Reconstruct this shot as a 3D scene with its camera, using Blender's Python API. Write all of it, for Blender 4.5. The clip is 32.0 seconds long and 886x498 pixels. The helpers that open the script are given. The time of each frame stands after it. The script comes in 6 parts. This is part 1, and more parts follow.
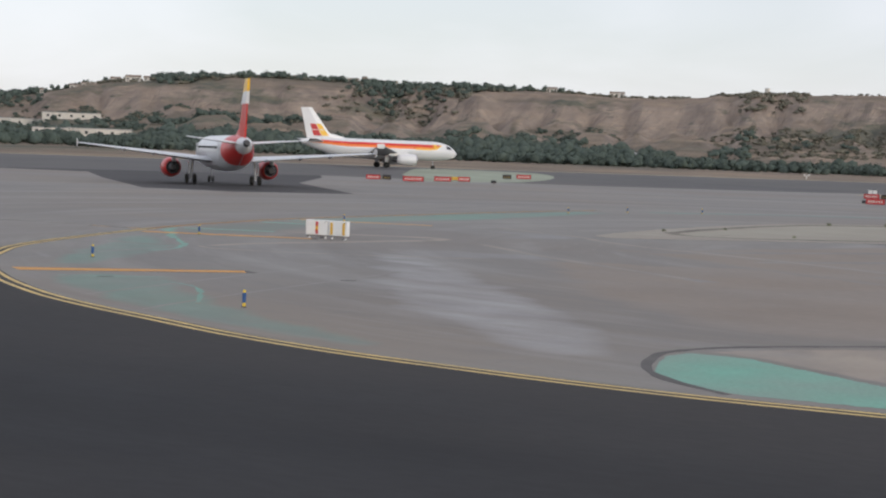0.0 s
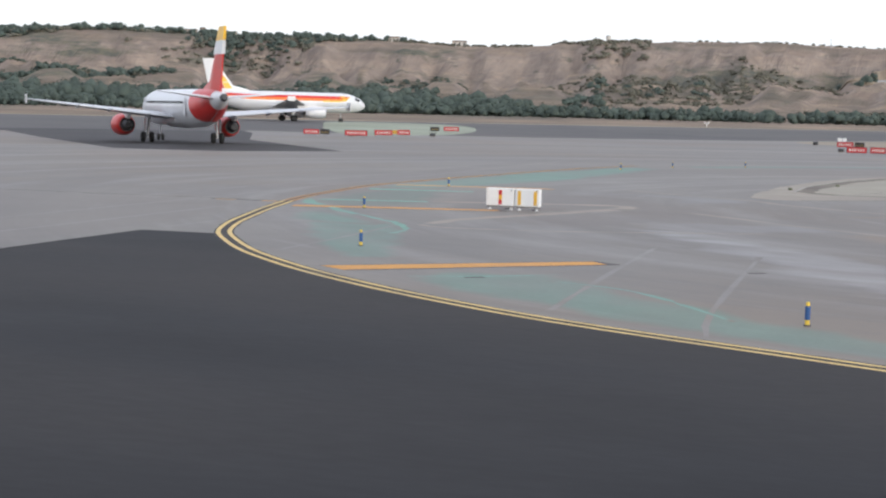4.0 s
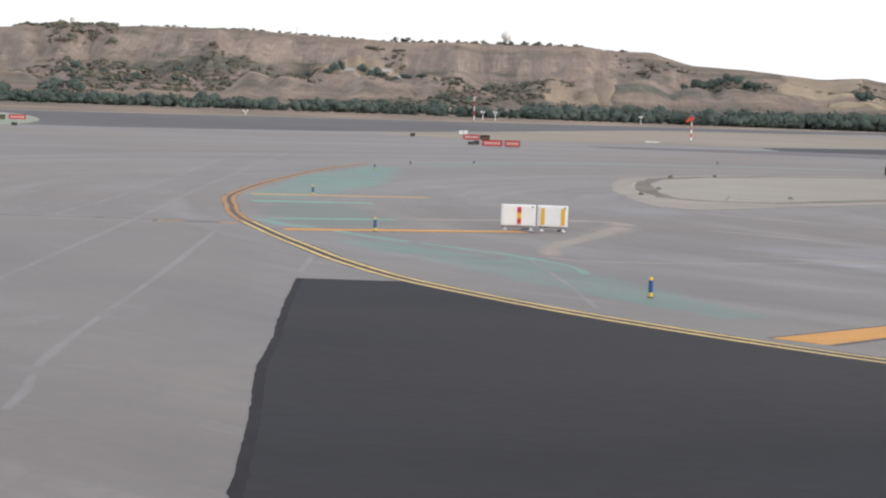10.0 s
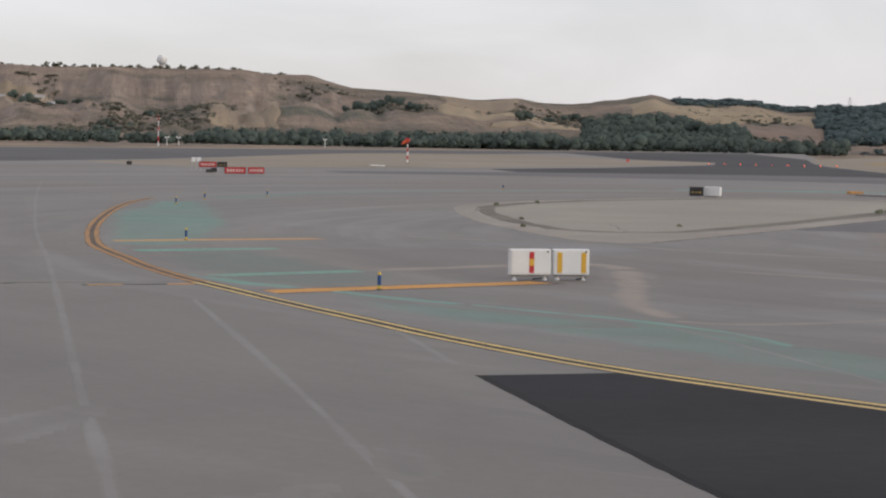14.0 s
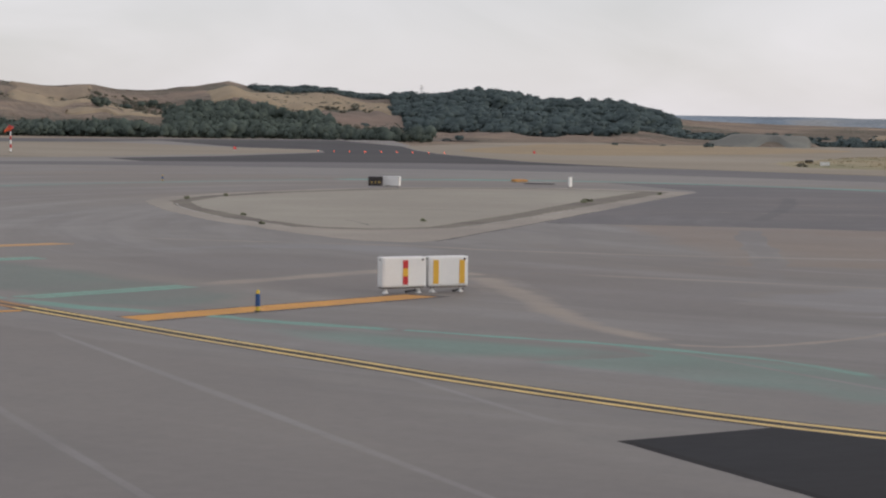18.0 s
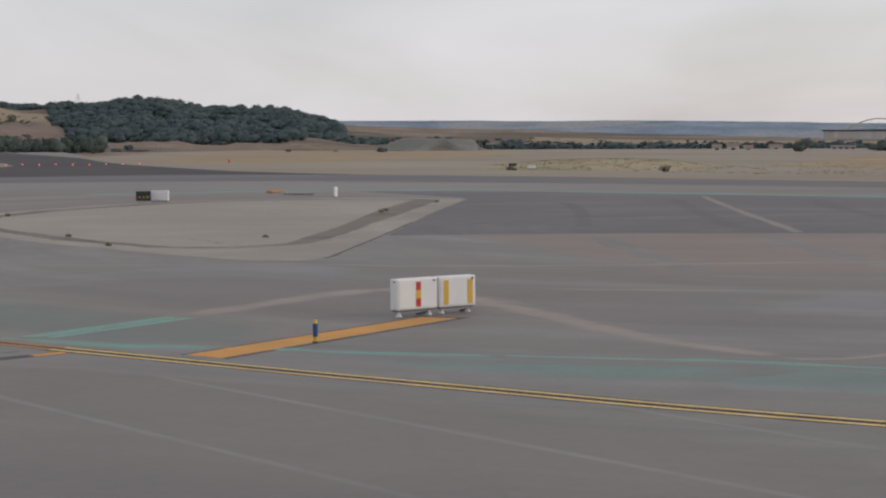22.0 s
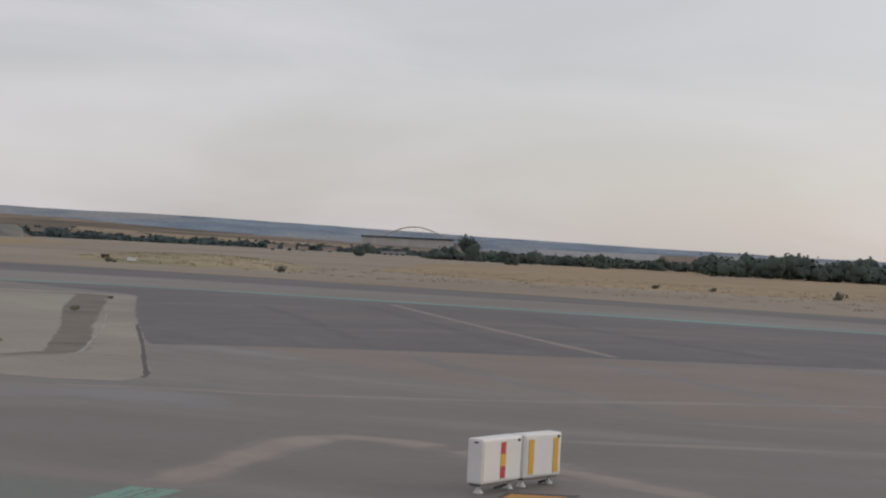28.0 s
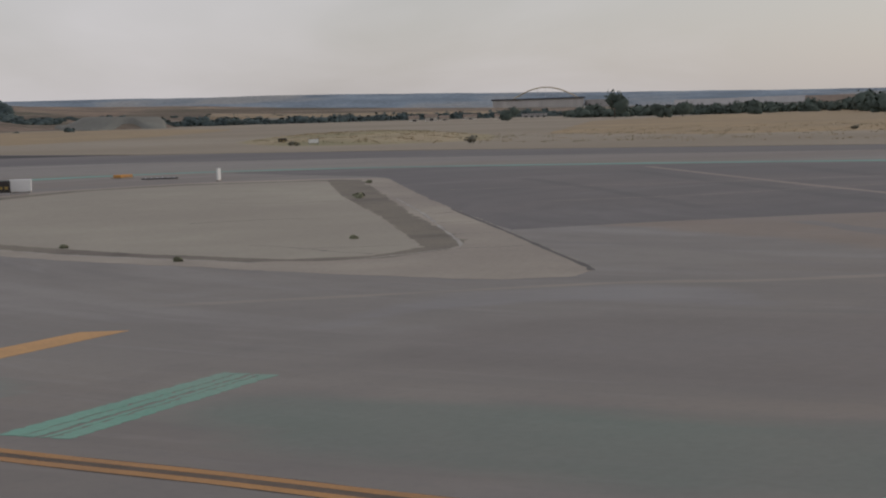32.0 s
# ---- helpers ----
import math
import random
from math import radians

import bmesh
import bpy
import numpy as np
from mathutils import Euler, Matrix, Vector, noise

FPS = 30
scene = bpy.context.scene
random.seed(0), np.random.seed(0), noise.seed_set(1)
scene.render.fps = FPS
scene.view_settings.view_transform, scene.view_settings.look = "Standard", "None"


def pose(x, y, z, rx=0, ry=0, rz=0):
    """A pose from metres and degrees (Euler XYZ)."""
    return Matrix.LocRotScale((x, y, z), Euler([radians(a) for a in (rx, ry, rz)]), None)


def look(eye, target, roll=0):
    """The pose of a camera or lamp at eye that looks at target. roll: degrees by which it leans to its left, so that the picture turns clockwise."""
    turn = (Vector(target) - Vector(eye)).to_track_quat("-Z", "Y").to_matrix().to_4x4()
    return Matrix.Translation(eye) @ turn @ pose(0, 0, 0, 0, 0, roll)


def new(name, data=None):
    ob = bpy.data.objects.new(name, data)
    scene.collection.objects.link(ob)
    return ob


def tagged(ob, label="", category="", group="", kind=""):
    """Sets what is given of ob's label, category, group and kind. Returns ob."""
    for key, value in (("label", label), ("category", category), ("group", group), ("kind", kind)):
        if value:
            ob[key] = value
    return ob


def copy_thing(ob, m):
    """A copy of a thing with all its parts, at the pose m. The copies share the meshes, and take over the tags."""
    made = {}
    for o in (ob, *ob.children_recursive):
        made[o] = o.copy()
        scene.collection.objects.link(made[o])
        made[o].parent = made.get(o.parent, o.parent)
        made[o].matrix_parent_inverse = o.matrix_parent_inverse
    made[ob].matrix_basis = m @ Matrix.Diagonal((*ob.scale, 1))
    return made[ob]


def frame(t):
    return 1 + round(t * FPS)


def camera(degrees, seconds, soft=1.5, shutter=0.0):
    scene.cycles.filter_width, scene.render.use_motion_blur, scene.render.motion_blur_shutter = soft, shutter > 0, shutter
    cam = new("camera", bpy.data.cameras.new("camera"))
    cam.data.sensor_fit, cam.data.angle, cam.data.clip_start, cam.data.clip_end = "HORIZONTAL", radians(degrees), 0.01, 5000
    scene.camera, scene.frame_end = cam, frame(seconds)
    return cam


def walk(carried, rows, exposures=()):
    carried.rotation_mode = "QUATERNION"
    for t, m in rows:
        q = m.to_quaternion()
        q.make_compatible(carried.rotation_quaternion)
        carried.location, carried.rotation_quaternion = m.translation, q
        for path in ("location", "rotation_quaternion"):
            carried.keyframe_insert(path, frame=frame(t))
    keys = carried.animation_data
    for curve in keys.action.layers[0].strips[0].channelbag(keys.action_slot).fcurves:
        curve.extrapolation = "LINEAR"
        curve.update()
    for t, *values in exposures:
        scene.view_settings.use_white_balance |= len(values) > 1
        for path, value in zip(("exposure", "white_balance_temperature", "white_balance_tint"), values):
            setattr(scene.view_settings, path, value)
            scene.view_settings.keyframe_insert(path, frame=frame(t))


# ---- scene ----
cam = camera(29.48, 32.0, soft=2.2)

PATH = [
    (0, (46.854, -74.355, 4.494), (37.614, -56.651, 3.396), 2.23),
    (0.5, (44.282, -74.574, 4.491), (35.220, -56.782, 3.346), 1.94),
    (1, (40.662, -72.819, 4.356), (31.934, -54.871, 3.056), 1.52),
    (1.5, (37.164, -70.786, 4.274), (28.429, -52.878, 2.541), 1.90),
    (2, (34.455, -70.078, 4.202), (25.829, -52.096, 2.705), 1.33),
    (2.5, (32.211, -70.206, 4.180), (23.992, -52.006, 3.083), 1.44),
    (4.5, (23.531, -69.358, 4.207), (16.631, -50.670, 2.424), 1.66),
    (5, (21.575, -69.492, 4.246), (15.329, -50.583, 2.394), 2.01),
    (5.5, (19.323, -68.645, 4.223), (13.656, -49.563, 2.281), 2.09),
    (6, (17.225, -68.274, 4.221), (12.178, -48.996, 2.516), 2.43),
    (6.5, (15.137, -68.029, 4.245), (10.824, -48.575, 2.531), 2.98),
    (7, (13.073, -67.565, 4.261), (8.720, -48.124, 2.503), 2.39),
    (7.5, (10.941, -66.911, 4.265), (7.143, -47.358, 2.458), 2.56),
    (8, (8.860, -66.281, 4.267), (5.613, -46.627, 2.490), 2.67),
    (8.5, (6.813, -65.554, 4.263), (4.168, -45.806, 2.525), 2.78),
    (9, (4.816, -64.687, 4.252), (2.798, -44.862, 2.550), 2.94),
    (9.5, (2.889, -63.862, 4.250), (1.559, -43.978, 2.566), 2.66),
    (10, (1.050, -62.092, 4.192), (0.036, -42.182, 2.591), 2.00),
    (10.5, (-0.854, -56.678, 4.002), (-2.213, -36.762, 2.785), 0.94),
    (11, (-2.413, -56.159, 3.997), (-3.566, -36.244, 2.559), 0.93),
    (11.5, (-3.850, -55.127, 4.004), (-4.282, -35.178, 2.640), 0.95),
    (12, (-5.207, -53.941, 4.013), (-4.947, -33.980, 2.788), 0.98),
    (12.5, (-6.463, -52.861, 4.018), (-5.469, -32.921, 2.837), 1.04),
    (13, (-7.642, -51.782, 4.019), (-5.904, -31.892, 2.839), 0.97),
    (13.5, (-8.759, -50.713, 4.013), (-6.329, -30.900, 2.782), 1.00),
    (14, (-9.802, -49.669, 4.016), (-6.722, -29.945, 2.792), 0.95),
    (14.5, (-10.723, -48.544, 4.016), (-6.955, -28.941, 2.789), 1.04),
    (15, (-11.547, -47.420, 4.019), (-7.090, -27.961, 2.794), 1.13),
    (15.5, (-12.296, -46.226, 4.018), (-7.139, -26.941, 2.797), 1.26),
    (17.5, (-15.150, -41.599, 4.009), (-7.813, -23.042, 2.650), 0.83),
    (18, (-15.757, -40.314, 4.011), (-7.813, -22.006, 2.707), 0.81),
    (18.5, (-16.232, -38.875, 4.026), (-7.604, -20.865, 2.934), 0.87),
    (19, (-16.705, -37.449, 4.047), (-7.336, -19.799, 3.201), 1.26),
    (19.5, (-17.295, -36.194, 4.045), (-7.404, -18.837, 3.117), 0.92),
    (20, (-17.945, -34.915, 4.025), (-8.620, -17.258, 2.899), 0.79),
    (20.5, (-19.108, -34.730, 4.065), (-9.582, -17.190, 2.801), 0.37),
    (21, (-19.524, -33.374, 4.055), (-9.336, -16.218, 2.676), 0.34),
    (21.5, (-19.765, -31.939, 4.035), (-8.450, -15.511, 2.588), -0.09),
    (22, (-23.035, -34.826, 4.237), (-11.549, -18.498, 3.024), -0.36),
    (22.5, (-23.348, -33.411, 4.255), (-11.595, -17.280, 2.965), -0.49),
    (23, (-25.060, -34.127, 4.392), (-13.321, -17.994, 3.003), -0.67),
    (23.5, (-25.802, -33.589, 4.469), (-13.812, -17.651, 2.979), -0.39),
    (24, (-26.457, -32.639, 4.419), (-13.918, -17.101, 3.259), 0.08),
    (24.5, (-26.592, -31.293, 4.451), (-13.778, -15.991, 3.166), 0.25),
    (26.5, (-26.216, -25.095, 4.307), (-12.463, -10.626, 3.070), 0.28),
    (27, (-24.351, -21.668, 4.179), (-10.228, -7.538, 3.239), 1.08),
    (27.5, (-24.665, -20.456, 4.171), (-9.458, -7.474, 3.698), 2.31),
    (28, (-22.919, -17.559, 4.096), (-7.368, -4.982, 4.147), 2.79),
    (28.5, (-23.079, -16.274, 4.096), (-7.501, -3.731, 3.999), 2.14),
    (29, (-23.436, -15.076, 4.103), (-8.395, -1.912, 3.412), 1.09),
    (29.5, (-23.465, -13.579, 4.101), (-9.070, 0.275, 3.168), -0.11),
    (30, (-23.325, -11.958, 4.074), (-8.737, 1.661, 2.761), 0.24),
    (30.5, (-23.173, -10.358, 4.087), (-7.947, 2.578, 3.191), -0.19),
    (31, (-23.412, -8.999, 4.080), (-8.619, 4.404, 2.839), -1.77),
    (31.5, (-23.923, -7.945, 4.101), (-9.399, 5.728, 2.648), -1.94),
    (32, (-23.743, -6.348, 4.091), (-9.223, 7.315, 2.513), -1.79),
]
EXPOSURES = [(0, 0.06, 6150, 8), (1, 0.0, 6100, 8), (2, 0.47, 6050, 7.5), (4.5, 0.54, 5980, 7.5), (6, 0.80, 5960, 7), (9, 0.80, 5960, 7), (10, 0.54, 6200, 8.5), (10.7, -0.06, 6370, 9.5), (13, -0.06, 6370, 9.5),
             (18, -0.12, 6400, 10), (19, -0.26, 6400, 10), (20, -0.34, 6400, 10), (22, -0.24, 6350, 10), (24.5, -0.36, 6400, 10), (27, -0.46, 6400, 10), (28, -0.42, 6400, 10), (30, -0.56, 6420, 10), (31, -0.54, 6420, 10), (32, -0.58, 6450, 10)]
walk(cam, [(t, look(eye, target, roll)) for t, eye, target, roll in PATH], EXPOSURES)

# ---- daylight: pale evening sky, veiled low sun ----
SUN_AZ, SUN_EL = radians(115), radians(14)
world = bpy.data.worlds.new("evening_sky")
scene.world = world
world.use_nodes = True
wn = world.node_tree.nodes
sky = wn.new("ShaderNodeTexSky")
sky.sky_type = "NISHITA"
sky.sun_disc = False
sky.sun_elevation, sky.sun_rotation = SUN_EL, SUN_AZ
sky.air_density, sky.dust_density, sky.ozone_density = 1.0, 1.5, 1.0
wn["Background"].inputs["Strength"].default_value = 0.10
veil = wn.new("ShaderNodeMix")  # thin high cloud over the whole sky
veil.data_type = "RGBA"
veil.inputs[7].default_value = (10.9, 10.4, 10.8, 1)
way = wn.new("ShaderNodeTexCoord")
drawn = wn.new("ShaderNodeMapping")
drawn.inputs["Scale"].default_value = (2.2, 2.2, 9.0)
puffs = wn.new("ShaderNodeTexNoise")
puffs.inputs["Scale"].default_value, puffs.inputs["Detail"].default_value, puffs.inputs["Distortion"].default_value = 1.6, 5.0, 0.6
share_of_veil = wn.new("ShaderNodeMapRange")
share_of_veil.inputs["From Min"].default_value, share_of_veil.inputs["From Max"].default_value = 0.35, 0.7
share_of_veil.inputs["To Min"].default_value, share_of_veil.inputs["To Max"].default_value = 0.52, 0.72
for a, b in ((way.outputs["Generated"], drawn.inputs["Vector"]), (drawn.outputs["Vector"], puffs.inputs["Vector"]), (puffs.outputs["Fac"], share_of_veil.inputs["Value"]), (share_of_veil.outputs["Result"], veil.inputs[0])):
    world.node_tree.links.new(a, b)
world.node_tree.links.new(sky.outputs["Color"], veil.inputs[6])
world.node_tree.links.new(veil.outputs[2], wn["Background"].inputs["Color"])
sun_data = bpy.data.lights.new("sun", "SUN")
sun_data.energy, sun_data.angle, sun_data.color = 0.9, radians(14), (1.0, 0.93, 0.85)
sun = new("sun", sun_data)
sun_dir = Vector((math.sin(SUN_AZ) * math.cos(SUN_EL), math.cos(SUN_AZ) * math.cos(SUN_EL), math.sin(SUN_EL)))
sun.matrix_world = look(sun_dir * 200, (0, 0, 0))


# ---- materials ----
PAVING = {  # base, dark, brownish and pale tone
    "apron": ((0.214, 0.196, 0.173), (0.130, 0.120, 0.114), (0.192, 0.153, 0.118), (0.268, 0.252, 0.236)),
    "old": ((0.108, 0.098, 0.098), (0.070, 0.064, 0.066), (0.140, 0.122, 0.112), (0.155, 0.143, 0.140)),
}


def paving_colour(n, l, key):
    """Weathered paving: streaks of wear that follow the turn, brownish patches, mottling and fine grain."""
    base, dark, brown, pale = PAVING[key]
    geo = n.new("ShaderNodeNewGeometry")
    rel = n.new("ShaderNodeVectorMath")
    rel.operation, rel.inputs[1].default_value = "SUBTRACT", (45, 22, 0)
    l.new(geo.outputs["Position"], rel.inputs[0])
    flat = n.new("ShaderNodeVectorMath")
    flat.operation, flat.inputs[1].default_value = "MULTIPLY", (1, 1, 0)
    l.new(rel.outputs["Vector"], flat.inputs[0])
    far = n.new("ShaderNodeVectorMath")
    far.operation = "LENGTH"
    l.new(flat.outputs["Vector"], far.inputs[0])
    way = n.new("ShaderNodeVectorMath")
    way.operation = "NORMALIZE"
    l.new(flat.outputs["Vector"], way.inputs[0])
    along = n.new("ShaderNodeVectorMath")
    along.operation, along.inputs["Scale"].default_value = "SCALE", 6.0
    l.new(way.outputs["Vector"], along.inputs[0])
    sep = n.new("ShaderNodeSeparateXYZ")
    l.new(along.outputs["Vector"], sep.inputs[0])
    track = n.new("ShaderNodeCombineXYZ")
    l.new(far.outputs["Value"], track.inputs["X"])
    l.new(sep.outputs["X"], track.inputs["Y"])
    l.new(sep.outputs["Y"], track.inputs["Z"])

    def masked(vec, scale, detail, lo, hi, offset):
        off = n.new("ShaderNodeVectorMath")
        l.new(vec, off.inputs[0])
        off.inputs[1].default_value = (offset, offset * 0.7, 0)
        x = n.new("ShaderNodeTexNoise")
        x.inputs["Scale"].default_value, x.inputs["Detail"].default_value, x.inputs["Distortion"].default_value = scale, detail, 0.4
        l.new(off.outputs["Vector"], x.inputs["Vector"])
        r = n.new("ShaderNodeMapRange")
        r.inputs["From Min"].default_value, r.inputs["From Max"].default_value = lo, hi
        l.new(x.outputs["Fac"], r.inputs["Value"])
        return r.outputs["Result"]

    here, turn = geo.outputs["Position"], track.outputs["Vector"]
    out = None
    for fac, tone, share in (
        (masked(here, 0.035, 5, 0.40, 0.68, 0), dark, 0.55),
        (masked(here, 0.024, 4, 0.45, 0.62, 37), brown, 0.75),
        (masked(turn, 0.13, 5, 0.44, 0.64, 5), dark, 0.45),
        (masked(turn, 0.28, 6, 0.52, 0.70, 61), pale, 0.6),
        (masked(turn, 0.8, 5, 0.50, 0.72, 17), dark, 0.38),
        (masked(turn, 2.2, 4, 0.55, 0.75, 44), pale, 0.3),
        (masked(here, 0.5, 6, 0.48, 0.72, 81), dark, 0.35),
        (masked(here, 5.0, 4, 0.5, 0.75, 15), dark, 0.3),
    ):
        x = n.new("ShaderNodeMix")
        x.data_type = "RGBA"
        m = n.new("ShaderNodeMath")
        m.operation = "MULTIPLY"
        l.new(fac, m.inputs[0])
        m.inputs[1].default_value = share
        l.new(m.outputs["Value"], x.inputs[0])
        if out is None:
            x.inputs[6].default_value = (*base, 1)
        else:
            l.new(out, x.inputs[6])
        x.inputs[7].default_value = (*tone, 1)
        out = x.outputs[2]
    return out


def paving(name, key, rough=0.68):
    m = bpy.data.materials.new(name)
    m.use_nodes = True
    n, l = m.node_tree.nodes, m.node_tree.links
    n["Principled BSDF"].inputs["Roughness"].default_value = rough
    n["Principled BSDF"].inputs["Specular IOR Level"].default_value = 0.5
    l.new(paving_colour(n, l, key), n["Principled BSDF"].inputs["Base Color"])
    return m


def material(name, colour, rough=0.85, metal=0.0, vary=0.18, scale=1.0, fine=0.0, bump=0.0, second=None, second_scale=0.05, second_at=0.5, second_soft=0.15, stretch=(1, 1, 1), spec=0.4, fade=0.0, under="apron", wear_scale=1.1, solid=0.0, wear_turn=0.0):
    """Base colour with grain at two scales; second is a stain or wear colour laid in by a larger noise."""
    m = bpy.data.materials.new(name)
    m.use_nodes = True
    n, l = m.node_tree.nodes, m.node_tree.links
    b = n["Principled BSDF"]
    if fade:
        rough, spec = 0.68, 0.5  # the paving's own finish shows through
    b.inputs["Roughness"].default_value, b.inputs["Metallic"].default_value = rough, metal
    b.inputs["Specular IOR Level"].default_value = spec
    geo = n.new("ShaderNodeNewGeometry")
    mp = n.new("ShaderNodeMapping")
    mp.inputs["Scale"].default_value = stretch
    l.new(geo.outputs["Position"], mp.inputs["Vector"])

    def noise_node(s, detail=5.0):
        t = n.new("ShaderNodeTexNoise")
        t.inputs["Scale"].default_value, t.inputs["Detail"].default_value = s, detail
        l.new(mp.outputs["Vector"], t.inputs["Vector"])
        return t

    def ramp(src, lo, hi):
        r = n.new("ShaderNodeMapRange")
        r.inputs["From Min"].default_value, r.inputs["From Max"].default_value = lo, hi
        l.new(src, r.inputs["Value"])
        return r.outputs["Result"]

    def mix(kind, fac, a, c):
        x = n.new("ShaderNodeMix")
        x.data_type, x.blend_type = "RGBA", kind
        for sock, val in ((x.inputs[0], fac), (x.inputs[6], a), (x.inputs[7], c)):
            if isinstance(val, bpy.types.NodeSocket):
                l.new(val, sock)
            else:
                sock.default_value = val if isinstance(val, float) else (*val, 1.0)
        return x.outputs[2]

    col = tuple(colour)
    big = noise_node(scale)
    hi = tuple(min(1.0, c * (1 + vary)) for c in col)
    lo = tuple(c * (1 - vary) for c in col)
    out = mix("MIX", ramp(big.outputs["Fac"], 0.3, 0.7), lo, hi)
    if second:
        sn = noise_node(second_scale, 6.0)
        out = mix("MIX", ramp(sn.outputs["Fac"], second_at - second_soft, second_at + second_soft), out, second)
    if fine:
        fn = noise_node(scale * 14, 3.0)
        g = ramp(fn.outputs["Fac"], 0.25, 0.75)
        gm = n.new("ShaderNodeMapRange")
        gm.inputs["To Min"].default_value, gm.inputs["To Max"].default_value = 1 - fine, 1 + fine
        l.new(g, gm.inputs["Value"])
        gc = n.new("ShaderNodeCombineColor")
        for k in range(3):
            l.new(gm.outputs["Result"], gc.inputs[k])
        out = mix("MULTIPLY", 1.0, out, gc.outputs["Color"])
    if fade:  # worn thin: the paving below shows through, more so towards the rim of the coat
        base = paving_colour(n, l, under)
        att = n.new("ShaderNodeAttribute")
        att.attribute_name = "coat"
        sm = n.new("ShaderNodeMapping")
        sm.inputs["Scale"].default_value = (1.0, 0.35, 1.0)
        rot = n.new("ShaderNodeVectorRotate")
        rot.rotation_type, rot.inputs["Angle"].default_value = "Z_AXIS", -wear_turn
        l.new(geo.outputs["Position"], rot.inputs["Vector"])
        l.new(rot.outputs["Vector"], sm.inputs["Vector"])
        wear = n.new("ShaderNodeTexNoise")
        wear.inputs["Scale"].default_value, wear.inputs["Detail"].default_value = wear_scale, 9.0
        l.new(sm.outputs["Vector"], wear.inputs["Vector"])
        add = n.new("ShaderNodeMath")
        add.operation = "MULTIPLY_ADD"
        l.new(wear.outputs["Fac"], add.inputs[0])
        add.inputs[1].default_value = 1.3
        l.new(att.outputs["Fac"], add.inputs[2])
        mul = n.new("ShaderNodeMath")
        mul.operation, mul.use_clamp = "MULTIPLY", True
        l.new(ramp(add.outputs["Value"], 1.35 - solid, 1.95 - solid), mul.inputs[0])
        mul.inputs[1].default_value = fade
        out = mix("MIX", mul.outputs["Value"], base, out)
    l.new(out, b.inputs["Base Color"])
    if bump:
        bn = noise_node(scale * 9, 6.0)
        bp = n.new("ShaderNodeBump")
        bp.inputs["Strength"].default_value, bp.inputs["Distance"].default_value = min(1.0, bump), 0.03
        l.new(bn.outputs["Fac"], bp.inputs["Height"])
        l.new(bp.outputs["Normal"], b.inputs["Normal"])
    return m


def glowing(name, colour, strength):
    m = material(name, colour, 0.4)
    b = m.node_tree.nodes["Principled BSDF"]
    b.inputs["Emission Color"].default_value = (*colour, 1)
    b.inputs["Emission Strength"].default_value = strength
    return m


